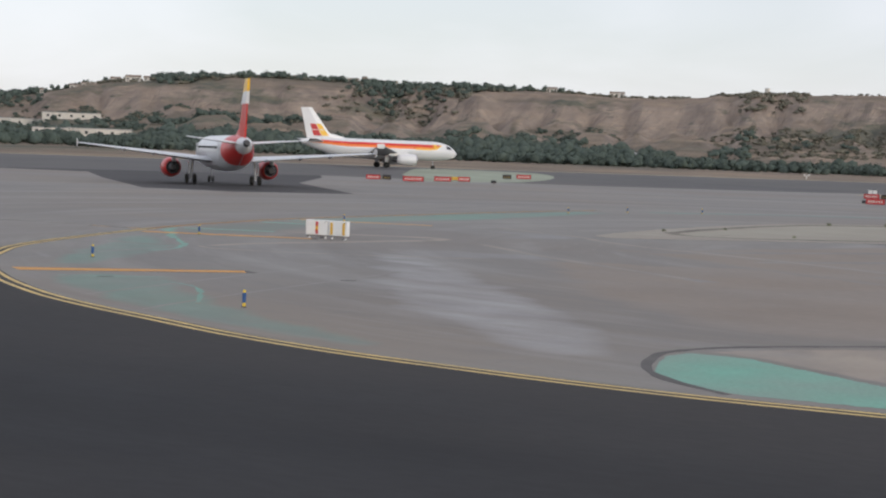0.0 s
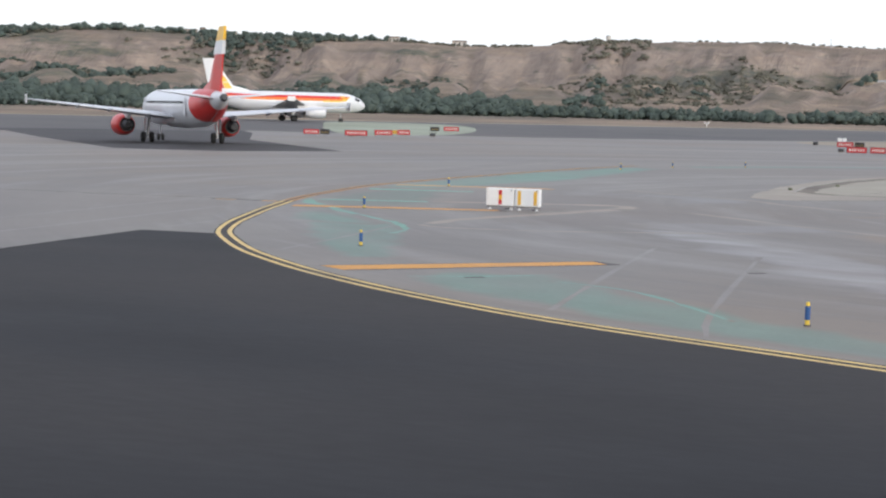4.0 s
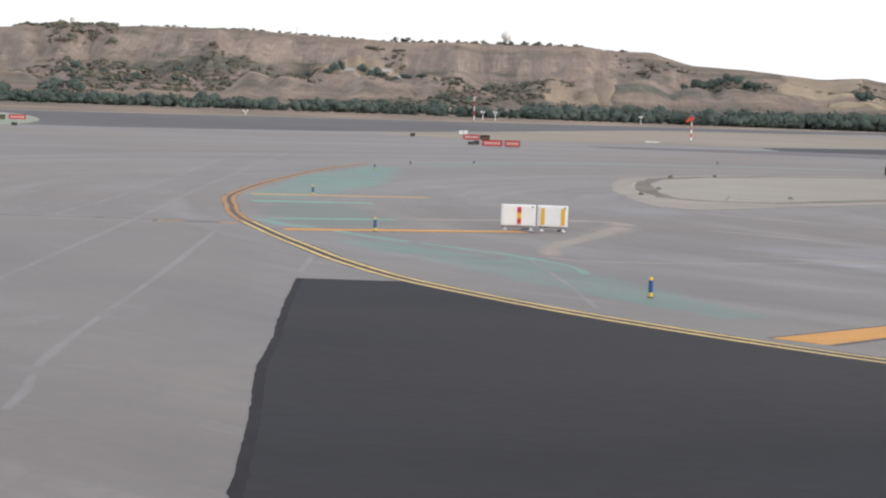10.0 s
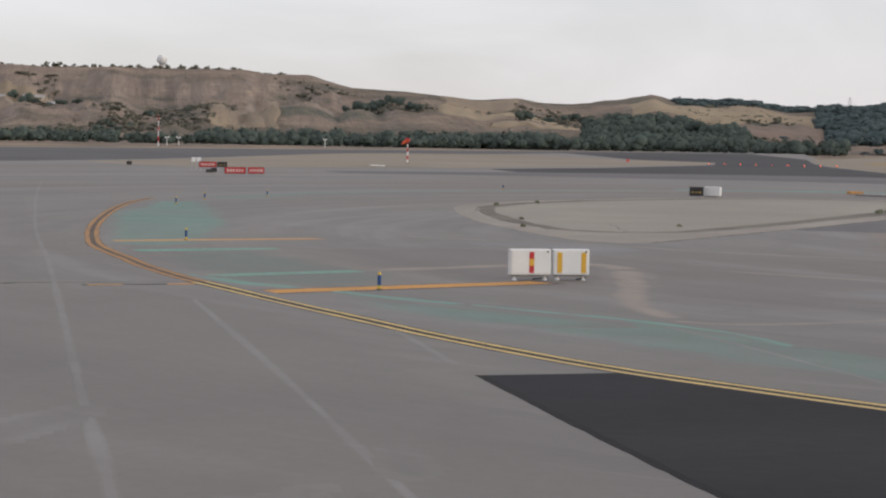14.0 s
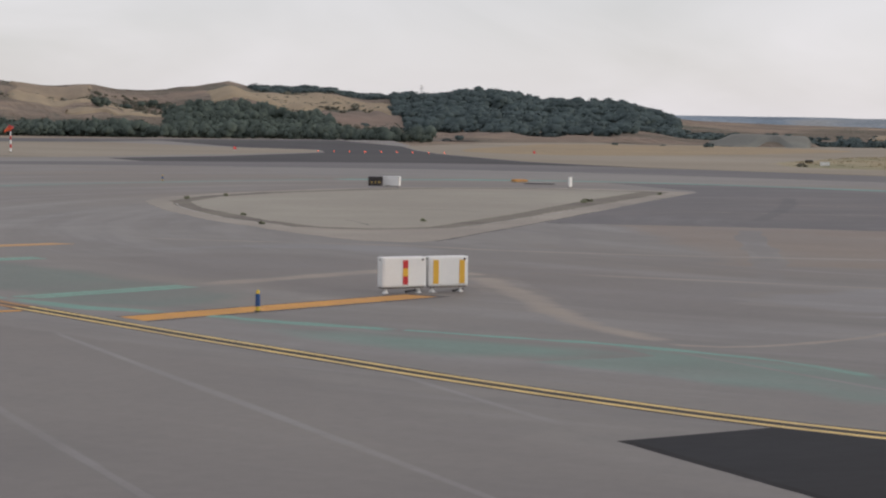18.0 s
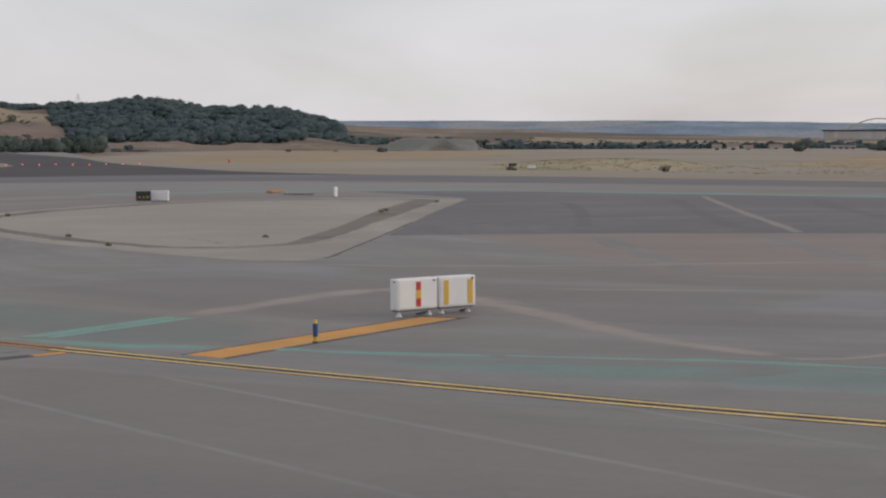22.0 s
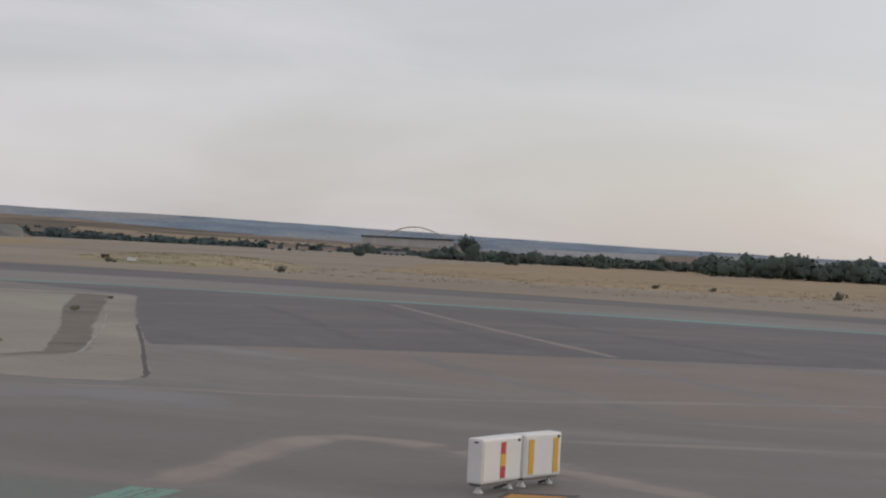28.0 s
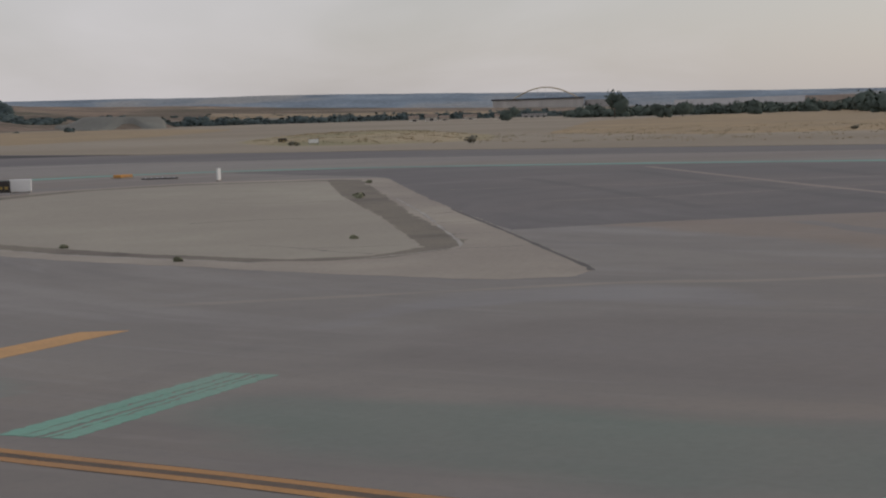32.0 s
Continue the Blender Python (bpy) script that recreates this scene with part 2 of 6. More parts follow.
def earth_material():
    """Bare eroded slopes: pale pinkish cliffs where steep, brown and scrubby where flat, with level strata."""
    m = material("eroded_earth", (0.275, 0.212, 0.166), 0.95, spec=0.1, vary=0.25, scale=0.02, fine=0.25, second=(0.140, 0.122, 0.096), second_scale=0.010, second_at=0.47, second_soft=0.05, stretch=(0.5, 1.3, 3.5))
    n, l = m.node_tree.nodes, m.node_tree.links
    b = n["Principled BSDF"]
    geo = n.new("ShaderNodeNewGeometry")
    sep = n.new("ShaderNodeSeparateXYZ")
    l.new(geo.outputs["Normal"], sep.inputs[0])
    steep = n.new("ShaderNodeMapRange")
    steep.inputs["From Min"].default_value, steep.inputs["From Max"].default_value = 0.985, 0.91
    l.new(sep.outputs["Z"], steep.inputs["Value"])

    def grain(scale, detail):
        pos = n.new("ShaderNodeMapping")
        pos.inputs["Scale"].default_value = scale
        l.new(geo.outputs["Position"], pos.inputs["Vector"])
        g = n.new("ShaderNodeTexNoise")
        g.inputs["Scale"].default_value, g.inputs["Detail"].default_value = 1.0, detail
        l.new(pos.outputs["Vector"], g.inputs["Vector"])
        r = n.new("ShaderNodeMapRange")
        r.inputs["From Min"].default_value, r.inputs["From Max"].default_value = 0.35, 0.65
        l.new(g.outputs["Fac"], r.inputs["Value"])
        return r.outputs["Result"]

    def mix(fac, a, c):
        x = n.new("ShaderNodeMix")
        x.data_type = "RGBA"
        for sock, val in ((x.inputs[0], fac), (x.inputs[6], a), (x.inputs[7], c)):
            if isinstance(val, bpy.types.NodeSocket):
                l.new(val, sock)
            else:
                sock.default_value = (*val, 1)
        return x.outputs[2]

    rock = mix(grain((0.06, 0.06, 0.02), 6.0), (0.192, 0.152, 0.130), (0.425, 0.335, 0.260))
    rock = mix(grain((0.004, 0.004, 0.45), 3.0), rock, mix(grain((0.1, 0.1, 0.1), 5.0), (0.225, 0.188, 0.162), (0.352, 0.290, 0.238)))
    rock = mix(grain((0.11, 0.012, 0.02), 4.0), rock, mix(grain((0.05, 0.01, 0.05), 3.0), (0.178, 0.148, 0.130), (0.315, 0.256, 0.210)))
    plain = mix(grain((0.003, 0.003, 0.22), 4.0), b.inputs["Base Color"].links[0].from_socket, mix(grain((0.03, 0.03, 0.1), 6.0), (0.190, 0.156, 0.128), (0.345, 0.268, 0.198)))
    bare = mix(steep.outputs["Result"], plain, rock)

    def patch(scale, lo, hi, detail):
        pos = n.new("ShaderNodeMapping")
        pos.inputs["Scale"].default_value = scale
        l.new(geo.outputs["Position"], pos.inputs["Vector"])
        g = n.new("ShaderNodeTexNoise")
        g.inputs["Scale"].default_value, g.inputs["Detail"].default_value, g.inputs["Roughness"].default_value = 1.0, detail, 0.68
        l.new(pos.outputs["Vector"], g.inputs["Vector"])
        r = n.new("ShaderNodeMapRange")
        r.inputs["From Min"].default_value, r.inputs["From Max"].default_value = lo, hi
        l.new(g.outputs["Fac"], r.inputs["Value"])
        return r.outputs["Result"]

    scrub = mix(patch((0.08, 0.08, 0.2), 0.4, 0.6, 4.0), (0.112, 0.114, 0.096), (0.172, 0.158, 0.118))
    bare = mix(patch((0.0062, 0.0045, 0.03), 0.53, 0.60, 9.0), bare, scrub)
    l.new(mix(patch((0.035, 0.02, 0.12), 0.60, 0.66, 8.0), bare, scrub), b.inputs["Base Color"])
    gully = n.new("ShaderNodeMapping")
    gully.inputs["Scale"].default_value = (0.055, 0.010, 0.012)
    l.new(geo.outputs["Position"], gully.inputs["Vector"])
    cut = n.new("ShaderNodeTexNoise")
    cut.inputs["Scale"].default_value, cut.inputs["Detail"].default_value, cut.inputs["Roughness"].default_value = 1.0, 7.0, 0.62
    l.new(gully.outputs["Vector"], cut.inputs["Vector"])
    relief = n.new("ShaderNodeBump")
    relief.inputs["Strength"].default_value, relief.inputs["Distance"].default_value = 0.75, 12.0
    l.new(cut.outputs["Fac"], relief.inputs["Height"])
    l.new(relief.outputs["Normal"], b.inputs["Normal"])
    return m


M = dict(
    apron=paving("apron_concrete", "apron"),
    asphalt=material("new_asphalt", (0.0205, 0.0210, 0.0235), 0.85, spec=0.22, vary=0.22, scale=0.3, fine=0.12, bump=0.12, second=(0.037, 0.0345, 0.034), second_scale=0.06, second_soft=0.12, stretch=(0.45, 1, 1)),
    old_asphalt=paving("worn_asphalt", "old"),
    runway=material("runway_asphalt", (0.088, 0.085, 0.086), 0.88, vary=0.12, scale=0.1, fine=0.08, second=(0.11, 0.104, 0.10), second_scale=0.02),
    link=material("dark_link_asphalt", (0.062, 0.060, 0.064), 0.9, spec=0.2, vary=0.12, scale=0.1, fine=0.08, second=(0.082, 0.078, 0.078), second_scale=0.03),
    pale=material("pale_concrete", (0.33, 0.305, 0.25), 0.92, vary=0.08, scale=0.3, fine=0.08, bump=0.25, second=(0.285, 0.26, 0.215), second_scale=0.06),
    rim=material("island_rim_concrete", (0.335, 0.30, 0.25), 0.92, vary=0.12, scale=0.4, fine=0.1, bump=0.25, second=(0.27, 0.24, 0.205), second_scale=0.09),
    ditch=material("ditch_soil", (0.15, 0.13, 0.11), 0.95, vary=0.25, scale=0.7, fine=0.2, bump=0.5, second=(0.2, 0.18, 0.14), second_scale=0.2),
    sand=material("sandy_shoulder", (0.30, 0.26, 0.20), 0.95, vary=0.10, scale=0.06, fine=0.08, bump=0.3, second=(0.25, 0.21, 0.155), second_scale=0.015),
    drygrass=material("dry_grass", (0.345, 0.252, 0.142), 0.95, vary=0.2, scale=0.12, fine=0.15, bump=0.5, second=(0.26, 0.205, 0.13), second_scale=0.03),
    spoil=material("grey_green_spoil", (0.215, 0.220, 0.196), 0.95, spec=0.1, vary=0.14, scale=0.05, fine=0.12, second=(0.175, 0.172, 0.152), second_scale=0.02, stretch=(1, 1, 4)),
    earth=earth_material(),
    yellow=material("yellow_paint", (0.66, 0.475, 0.175), 0.7, vary=0.15, scale=1.5, fine=0.15, second=(0.45, 0.34, 0.17), second_scale=0.35, second_at=0.62),
    yellow_old=material("worn_orange_line_paint", (0.43, 0.22, 0.065), 0.75, vary=0.15, scale=1.0, fine=0.15, second=(0.32, 0.18, 0.085), second_scale=0.3, second_at=0.5),
    line_black=material("black_line_paint", (0.055, 0.050, 0.047), 0.85, spec=0.2, vary=0.25, scale=1.0, fine=0.2),
    chips=material("broken_concrete", (0.45, 0.42, 0.37), 0.9, vary=0.2, scale=2.0, fine=0.2, fade=0.8, wear_scale=1.5, solid=0.05),
    border_worn=material("worn_border_paint", (0.125, 0.098, 0.078), 0.85, spec=0.2, vary=0.25, scale=1.0, fine=0.2),
    tyre=material("joint_tar", (0.022, 0.0215, 0.022), 0.9, spec=0.2, vary=0.2, scale=1.0, fine=0.2),
    orange=material("orange_paint", (0.57, 0.275, 0.05), 0.7, vary=0.10, scale=1.2, fine=0.15, second=(0.47, 0.25, 0.09), second_scale=0.4, second_at=0.62),
    black_paint=material("black_paint", (0.085, 0.078, 0.075), 0.8, vary=0.25, scale=1.0, fine=0.2),
    teal=material("teal_paint", (0.14, 0.365, 0.272), 0.75, vary=0.12, scale=0.6, fine=0.12, second=(0.18, 0.30, 0.24), second_scale=0.25, fade=0.96, wear_scale=1.6, solid=0.75),
    worn_side=material("rubber_greyed_concrete", (0.160, 0.143, 0.131), 0.9, vary=0.12, scale=0.25, fine=0.08, second=(0.180, 0.160, 0.142), second_scale=0.12, fade=0.55, wear_scale=0.3, solid=0.6, wear_turn=0.2),
    teal_line=material("thin_teal_paint", (0.13, 0.315, 0.245), 0.8, vary=0.12, scale=0.6, fine=0.12, second=(0.15, 0.27, 0.215), second_scale=0.25, fade=0.88, wear_scale=1.3, solid=0.55, wear_turn=0.6),
    teal_worn=material("worn_teal_paint", (0.120, 0.235, 0.185), 0.85, vary=0.15, scale=0.5, fine=0.1, second=(0.145, 0.20, 0.17), second_scale=0.22, second_at=0.55, fade=0.58, wear_scale=0.6, solid=0.4, wear_turn=0.45),
    teal_dark=material("greenish_worn_wash", (0.118, 0.170, 0.140), 0.85, vary=0.15, scale=0.4, fine=0.1, second=(0.135, 0.150, 0.130), second_scale=0.2, fade=0.72, wear_scale=0.5, solid=0.6, wear_turn=0.45),
    teal_far=material("old_teal_wash", (0.115, 0.26, 0.20), 0.85, vary=0.15, scale=0.4, fine=0.1, second=(0.14, 0.22, 0.18), second_scale=0.12, fade=0.68, wear_scale=0.4, solid=0.8),
    teal_band=material("teal_band_paint", (0.158, 0.335, 0.28), 0.8, vary=0.12, scale=0.2, fine=0.10, second=(0.17, 0.25, 0.215), second_scale=0.08),
    chalk=material("pale_stain", (0.345, 0.338, 0.342), 0.9, vary=0.12, scale=0.5, fine=0.08, fade=0.62, wear_scale=0.6, solid=0.08, wear_turn=1.3),
    seam=material("seam_filler", (0.275, 0.262, 0.25), 0.9, vary=0.15, scale=0.6, fine=0.1, fade=0.5, wear_scale=0.8, solid=0.1),
    brown=material("brown_stain", (0.198, 0.153, 0.117), 0.9, vary=0.14, scale=0.15, fine=0.08, second=(0.215, 0.180, 0.150), second_scale=0.12, second_at=0.56, fade=0.85, wear_scale=0.22, solid=0.5, wear_turn=0.66),
    tan_old=material("worn_line_paint", (0.25, 0.205, 0.165), 0.9, vary=0.08, scale=0.4, fade=0.9, under="old", solid=0.3),
    tan=material("tan_repair", (0.318, 0.262, 0.205), 0.9, vary=0.10, scale=0.4, fine=0.06, fade=0.82, wear_scale=0.7, solid=0.2),
    tan_faint=material("faint_line_paint", (0.285, 0.240, 0.190), 0.9, vary=0.08, scale=0.4, fine=0.05, fade=0.62, wear_scale=0.5, solid=0.15),
    bluish=material("bluish_laitance", (0.232, 0.227, 0.230), 0.9, vary=0.10, scale=0.2, fine=0.06, fade=0.55, wear_scale=0.4, solid=0.15, wear_turn=0.9),
    worn_dark=material("tyre_worn_concrete", (0.148, 0.128, 0.114), 0.9, vary=0.12, scale=0.25, fine=0.08, second=(0.165, 0.150, 0.140), second_scale=0.15, fade=0.72, wear_scale=0.35, solid=0.5, wear_turn=0.7),
    white=material("white_enamel", (0.78, 0.78, 0.76), 0.45, vary=0.03, scale=2.0, fine=0.03),
    pale_green=material("pale_green_coating", (0.30, 0.33, 0.255), 0.9, vary=0.12, scale=0.15, fine=0.1, second=(0.25, 0.27, 0.20), second_scale=0.05),
    orange_faded=material("faded_orange_paint", (0.56, 0.30, 0.09), 0.8, vary=0.12, scale=0.8, fine=0.15, fade=0.85, wear_scale=1.2, solid=0.5),
    skin=material("white_aircraft_paint", (0.70, 0.70, 0.71), 0.3, vary=0.03, scale=0.4, fine=0.02, spec=0.5),
    red=material("red_paint", (0.60, 0.035, 0.03), 0.35, vary=0.06, scale=0.6),
    signred=material("red_sign_face", (0.50, 0.035, 0.04), 0.5, vary=0.06, scale=1.5),
    liv_orange=material("orange_aircraft_paint", (0.80, 0.20, 0.03), 0.35, vary=0.05, scale=0.6),
    liv_yellow=material("yellow_aircraft_paint", (0.85, 0.50, 0.05), 0.35, vary=0.05, scale=0.6),
    dark=material("dark_metal", (0.05, 0.05, 0.055), 0.5, 0.3, vary=0.15, scale=2.0),
    steel=material("bare_metal", (0.42, 0.42, 0.44), 0.4, 0.8, vary=0.1, scale=2.0),
    wing=material("grey_aircraft_paint", (0.55, 0.56, 0.58), 0.35, vary=0.05, scale=0.5),
    skid=material("rubber_streak", (0.07, 0.065, 0.067), 0.9, spec=0.2, vary=0.15, scale=0.4, fade=0.7, under="old", wear_scale=0.5, solid=0.2),
    skid_apron=material("rubber_streak_on_concrete", (0.16, 0.146, 0.138), 0.9, spec=0.2, vary=0.15, scale=0.4, fade=0.45, wear_scale=0.4, solid=0.2),
    rubber=material("tyre_rubber", (0.03, 0.03, 0.03), 0.85, vary=0.15, scale=3.0),
    glass=material("cockpit_glass", (0.02, 0.025, 0.03), 0.08, vary=0.05, scale=2.0, spec=0.6),
    blue=material("blue_plastic", (0.028, 0.085, 0.235), 0.5, vary=0.08, scale=3.0),
    amber=material("yellow_plastic", (0.72, 0.50, 0.06), 0.55, vary=0.08, scale=3.0),
    sign_yellow=material("yellow_sign_strip", (0.72, 0.42, 0.05), 0.5, vary=0.04, scale=3.0),
    sign_black=material("black_sign_face", (0.035, 0.03, 0.03), 0.5, vary=0.1, scale=3.0),
    leaf=material("dark_foliage", (0.086, 0.108, 0.092), 0.95, spec=0.1, vary=0.22, scale=0.10, fine=0.12),
    # base colour shifted to blue to carry the haze over the far woods
    pine=material("hazed_pine_foliage", (0.082, 0.108, 0.108), 0.95, spec=0.1, vary=0.2, scale=0.04, fine=0.1),
    bush=material("dry_bush_foliage", (0.155, 0.148, 0.116), 0.95, spec=0.1, vary=0.25, scale=0.08, fine=0.15),
    weed=material("green_weed", (0.215, 0.222, 0.150), 0.95, spec=0.1, vary=0.25, scale=1.5, fine=0.15),
    bark=material("bark", (0.10, 0.08, 0.06), 0.9, vary=0.25, scale=2.0),
    plaster=material("pale_plaster", (0.62, 0.58, 0.52), 0.8, vary=0.08, scale=0.1),
    roof=material("brown_roof", (0.24, 0.19, 0.15), 0.85, vary=0.15, scale=0.2),
    roof_grey=material("grey_sheet_roof", (0.36, 0.35, 0.34), 0.6, vary=0.1, scale=0.2),
    window=material("dark_window", (0.05, 0.055, 0.06), 0.2, vary=0.1, scale=1.0),
    straw=material("straw_grass", (0.385, 0.318, 0.215), 0.95, spec=0.1, vary=0.2, scale=0.15, fine=0.15, second=(0.245, 0.235, 0.140), second_scale=0.04, second_at=0.56),
    tanfield=material("stubble_field", (0.375, 0.302, 0.205), 0.95, spec=0.1, vary=0.12, scale=0.02, fine=0.1, second=(0.31, 0.248, 0.172), second_scale=0.006),
    shelf=material("dry_slope_grass", (0.318, 0.254, 0.180), 0.95, spec=0.1, vary=0.15, scale=0.03, fine=0.15, second=(0.25, 0.20, 0.15), second_scale=0.015, second_at=0.52),
    ploughed=material("ploughed_field", (0.235, 0.175, 0.140), 0.95, spec=0.1, vary=0.15, scale=0.03, fine=0.12, second=(0.19, 0.15, 0.12), second_scale=0.01),
    # blue-grey of distance haze painted into the hills' base colour
    hazed_hills=material("hazed_far_hills", (0.235, 0.285, 0.335), 0.95, spec=0.0, vary=0.22, scale=0.006, fine=0.22, second=(0.315, 0.325, 0.325), second_scale=0.003, second_at=0.56, second_soft=0.06, stretch=(1, 1, 9)),
    hall_wall=material("hall_panels", (0.60, 0.58, 0.55), 0.7, vary=0.12, scale=0.15, second=(0.50, 0.485, 0.465), second_scale=0.1, stretch=(1, 1, 0.1)),
    arch=material("ochre_steel", (0.52, 0.42, 0.27), 0.6, vary=0.1, scale=0.3),
    lamp_red=glowing("red_lamp", (1.0, 0.12, 0.05), 2.0),
)


# ---- building helpers ----
def mesh_of(name, bm, mat):
    me = bpy.data.meshes.new(name)
    bm.normal_update()
    bm.to_mesh(me)
    bm.free()
    me.materials.append(mat)
    return me


def part(name, bm, mat, parent, label="", smooth=False):
    ob = new(name, mesh_of(name, bm, mat))
    ob.parent = parent
    if smooth:
        ob.data.polygons.foreach_set("use_smooth", [True] * len(ob.data.polygons))
    return tagged(ob, label)


def share(name, mesh, parent, m, label=""):
    ob = new(name, mesh)
    ob.parent = parent
    ob.matrix_basis = m
    return tagged(ob, label)


def thing(name, x, y, z, turn=0.0, label="", category="", group="", kind=""):
    ob = new(name)
    ob.matrix_basis = pose(x, y, z, 0, 0, turn)
    return tagged(ob, label, category, group, kind)


def box(sx, sy, sz, at=(0, 0, 0), bevel=0.0, bm=None, turn=None):
    """A box standing on at (its base centre), bevelled."""
    one = bmesh.new()
    bmesh.ops.create_cube(one, size=1)
    bmesh.ops.scale(one, vec=(sx, sy, sz), verts=one.verts)
    if bevel:
        bmesh.ops.bevel(one, geom=one.edges[:], offset=bevel, segments=2, affect="EDGES", profile=0.6)
    bmesh.ops.translate(one, vec=(0, 0, sz / 2), verts=one.verts)
    if turn:
        bmesh.ops.transform(one, matrix=turn, verts=one.verts)
    bmesh.ops.translate(one, vec=at, verts=one.verts)
    return merge(bm, one)


def merge(bm, one):
    if bm is None:
        return one
    me = bpy.data.meshes.new("scratch")
    one.to_mesh(me)
    one.free()
    bm.from_mesh(me)
    bpy.data.meshes.remove(me)
    return bm


def rod(a, b, r0, r1=None, seg=10, bm=None):
    a, b = Vector(a), Vector(b)
    r1 = r0 if r1 is None else r1
    one = bmesh.new()
    bmesh.ops.create_cone(one, cap_ends=True, segments=seg, radius1=r0, radius2=r1, depth=(b - a).length)
    turn = (b - a).to_track_quat("Z", "Y").to_matrix().to_4x4()
    bmesh.ops.transform(one, matrix=Matrix.Translation((a + b) / 2) @ turn, verts=one.verts)
    return merge(bm, one)


def loft(rings, closed=True, caps=True):
    """Joins rings of points (all of one length) into a skin."""
    bm = bmesh.new()
    rows = [[bm.verts.new(p) for p in ring] for ring in rings]
    n = len(rows[0])
    for a, b in zip(rows, rows[1:]):
        for k in range(n if closed else n - 1):
            bm.faces.new((a[k], a[(k + 1) % n], b[(k + 1) % n], b[k]))
    if caps and closed:
        bm.faces.new(rows[0][::-1])
        bm.faces.new(rows[-1])
    bmesh.ops.recalc_face_normals(bm, faces=bm.faces[:])
    return bm


def rise(x, y):
    """The aerodrome climbs gently away from the turn, and once more to the runway's raised bed."""
    return 0.004 * min(max(y - 40.0, 0.0), 660.0) + 0.95 * min(max(((y - x) * 0.70711 - 185.0) / 50.0, 0.0), 1.0)


def mound(x, y):
    """Height of the grassy bank beside the taxiway."""
    u, v = (x - 180) * 0.70 + (y - 203) * 0.71, (y - 203) * 0.70 - (x - 180) * 0.71
    q = max(0.0, 1 - (u / 52) ** 2 - (v / 19) ** 2)
    return 1.15 * q * (1 + 0.3 * noise.noise((x * 0.05, y * 0.05, 4.0)))


def curve_through(points, step=1.5):
    """A smooth line through the points, sampled about every step metres."""
    pts = [Vector((*p, 0)) for p in points]
    pts = [2 * pts[0] - pts[1], *pts, 2 * pts[-1] - pts[-2]]
    out = []
    for a, b, c, d in zip(pts, pts[1:], pts[2:], pts[3:]):
        n = max(2, int((c - b).length / step))
        for k in range(n):
            t = k / n
            out.append(0.5 * ((2 * b) + (c - a) * t + (2 * a - 5 * b + 4 * c - d) * t * t + (3 * b - a - 3 * c + d) * t**3))
    out.append(pts[-2])
    return [(v.x, v.y) for v in out]


LAYERS = [0]


def skirt(bm):
    """Closes the thin rim of a layer down into the ground."""
    rim = [e for e in bm.edges if e.is_boundary]
    low = bmesh.ops.extrude_edge_only(bm, edges=rim)["geom"]
    bmesh.ops.translate(bm, vec=(0, 0, -0.05), verts=[g for g in low if isinstance(g, bmesh.types.BMVert)])



def layer(level):
    """A height of its own for each layer of paint or paving."""
    LAYERS[0] += 1
    return 0.0011 * level + 0.00011 * (LAYERS[0] % 5)


def rim_height():
    """Where a coat that thins out meets the paving."""
    return 0.0017 + 0.00005 * (LAYERS[0] % 9)


def thin_coat(bm, coat, outline, feather):
    """A gridded coat over an outline, thinning to nothing at its rim."""
    poly = np.array(outline, float)
    nxt = np.roll(poly, -1, axis=0)
    cell = max(0.12, feather / 2.2)
    lo, hi = poly.min(0) - cell, poly.max(0) + cell
    gx, gy = np.arange(lo[0], hi[0] + cell, cell), np.arange(lo[1], hi[1] + cell, cell)
    px, py = np.meshgrid(gx, gy)
    inside = np.zeros(px.shape, bool)
    dist = np.full(px.shape, 1e9)
    for (x0, y0), (x1, y1) in zip(poly, nxt):
        cross = ((y0 > py) != (y1 > py)) & (px < (x1 - x0) * (py - y0) / (y1 - y0 + 1e-12) + x0)
        inside ^= cross
        dx, dy = x1 - x0, y1 - y0
        u = np.clip(((px - x0) * dx + (py - y0) * dy) / (dx * dx + dy * dy + 1e-12), 0, 1)
        dist = np.minimum(dist, np.hypot(px - x0 - u * dx, py - y0 - u * dy))
    value = np.where(inside, np.clip(dist / feather, 0, 1), 0)
    made = {}

    def corner(j, i):
        if (j, i) not in made:
            v = made[j, i] = bm.verts.new((px[j, i], py[j, i], 0))
            v[coat] = float(value[j, i])
        return made[j, i]

    for j in range(len(gy) - 1):
        for i in range(len(gx) - 1):
            if value[j : j + 2, i : i + 2].any():
                bm.faces.new((corner(j, i), corner(j, i + 1), corner(j + 1, i + 1), corner(j + 1, i)))


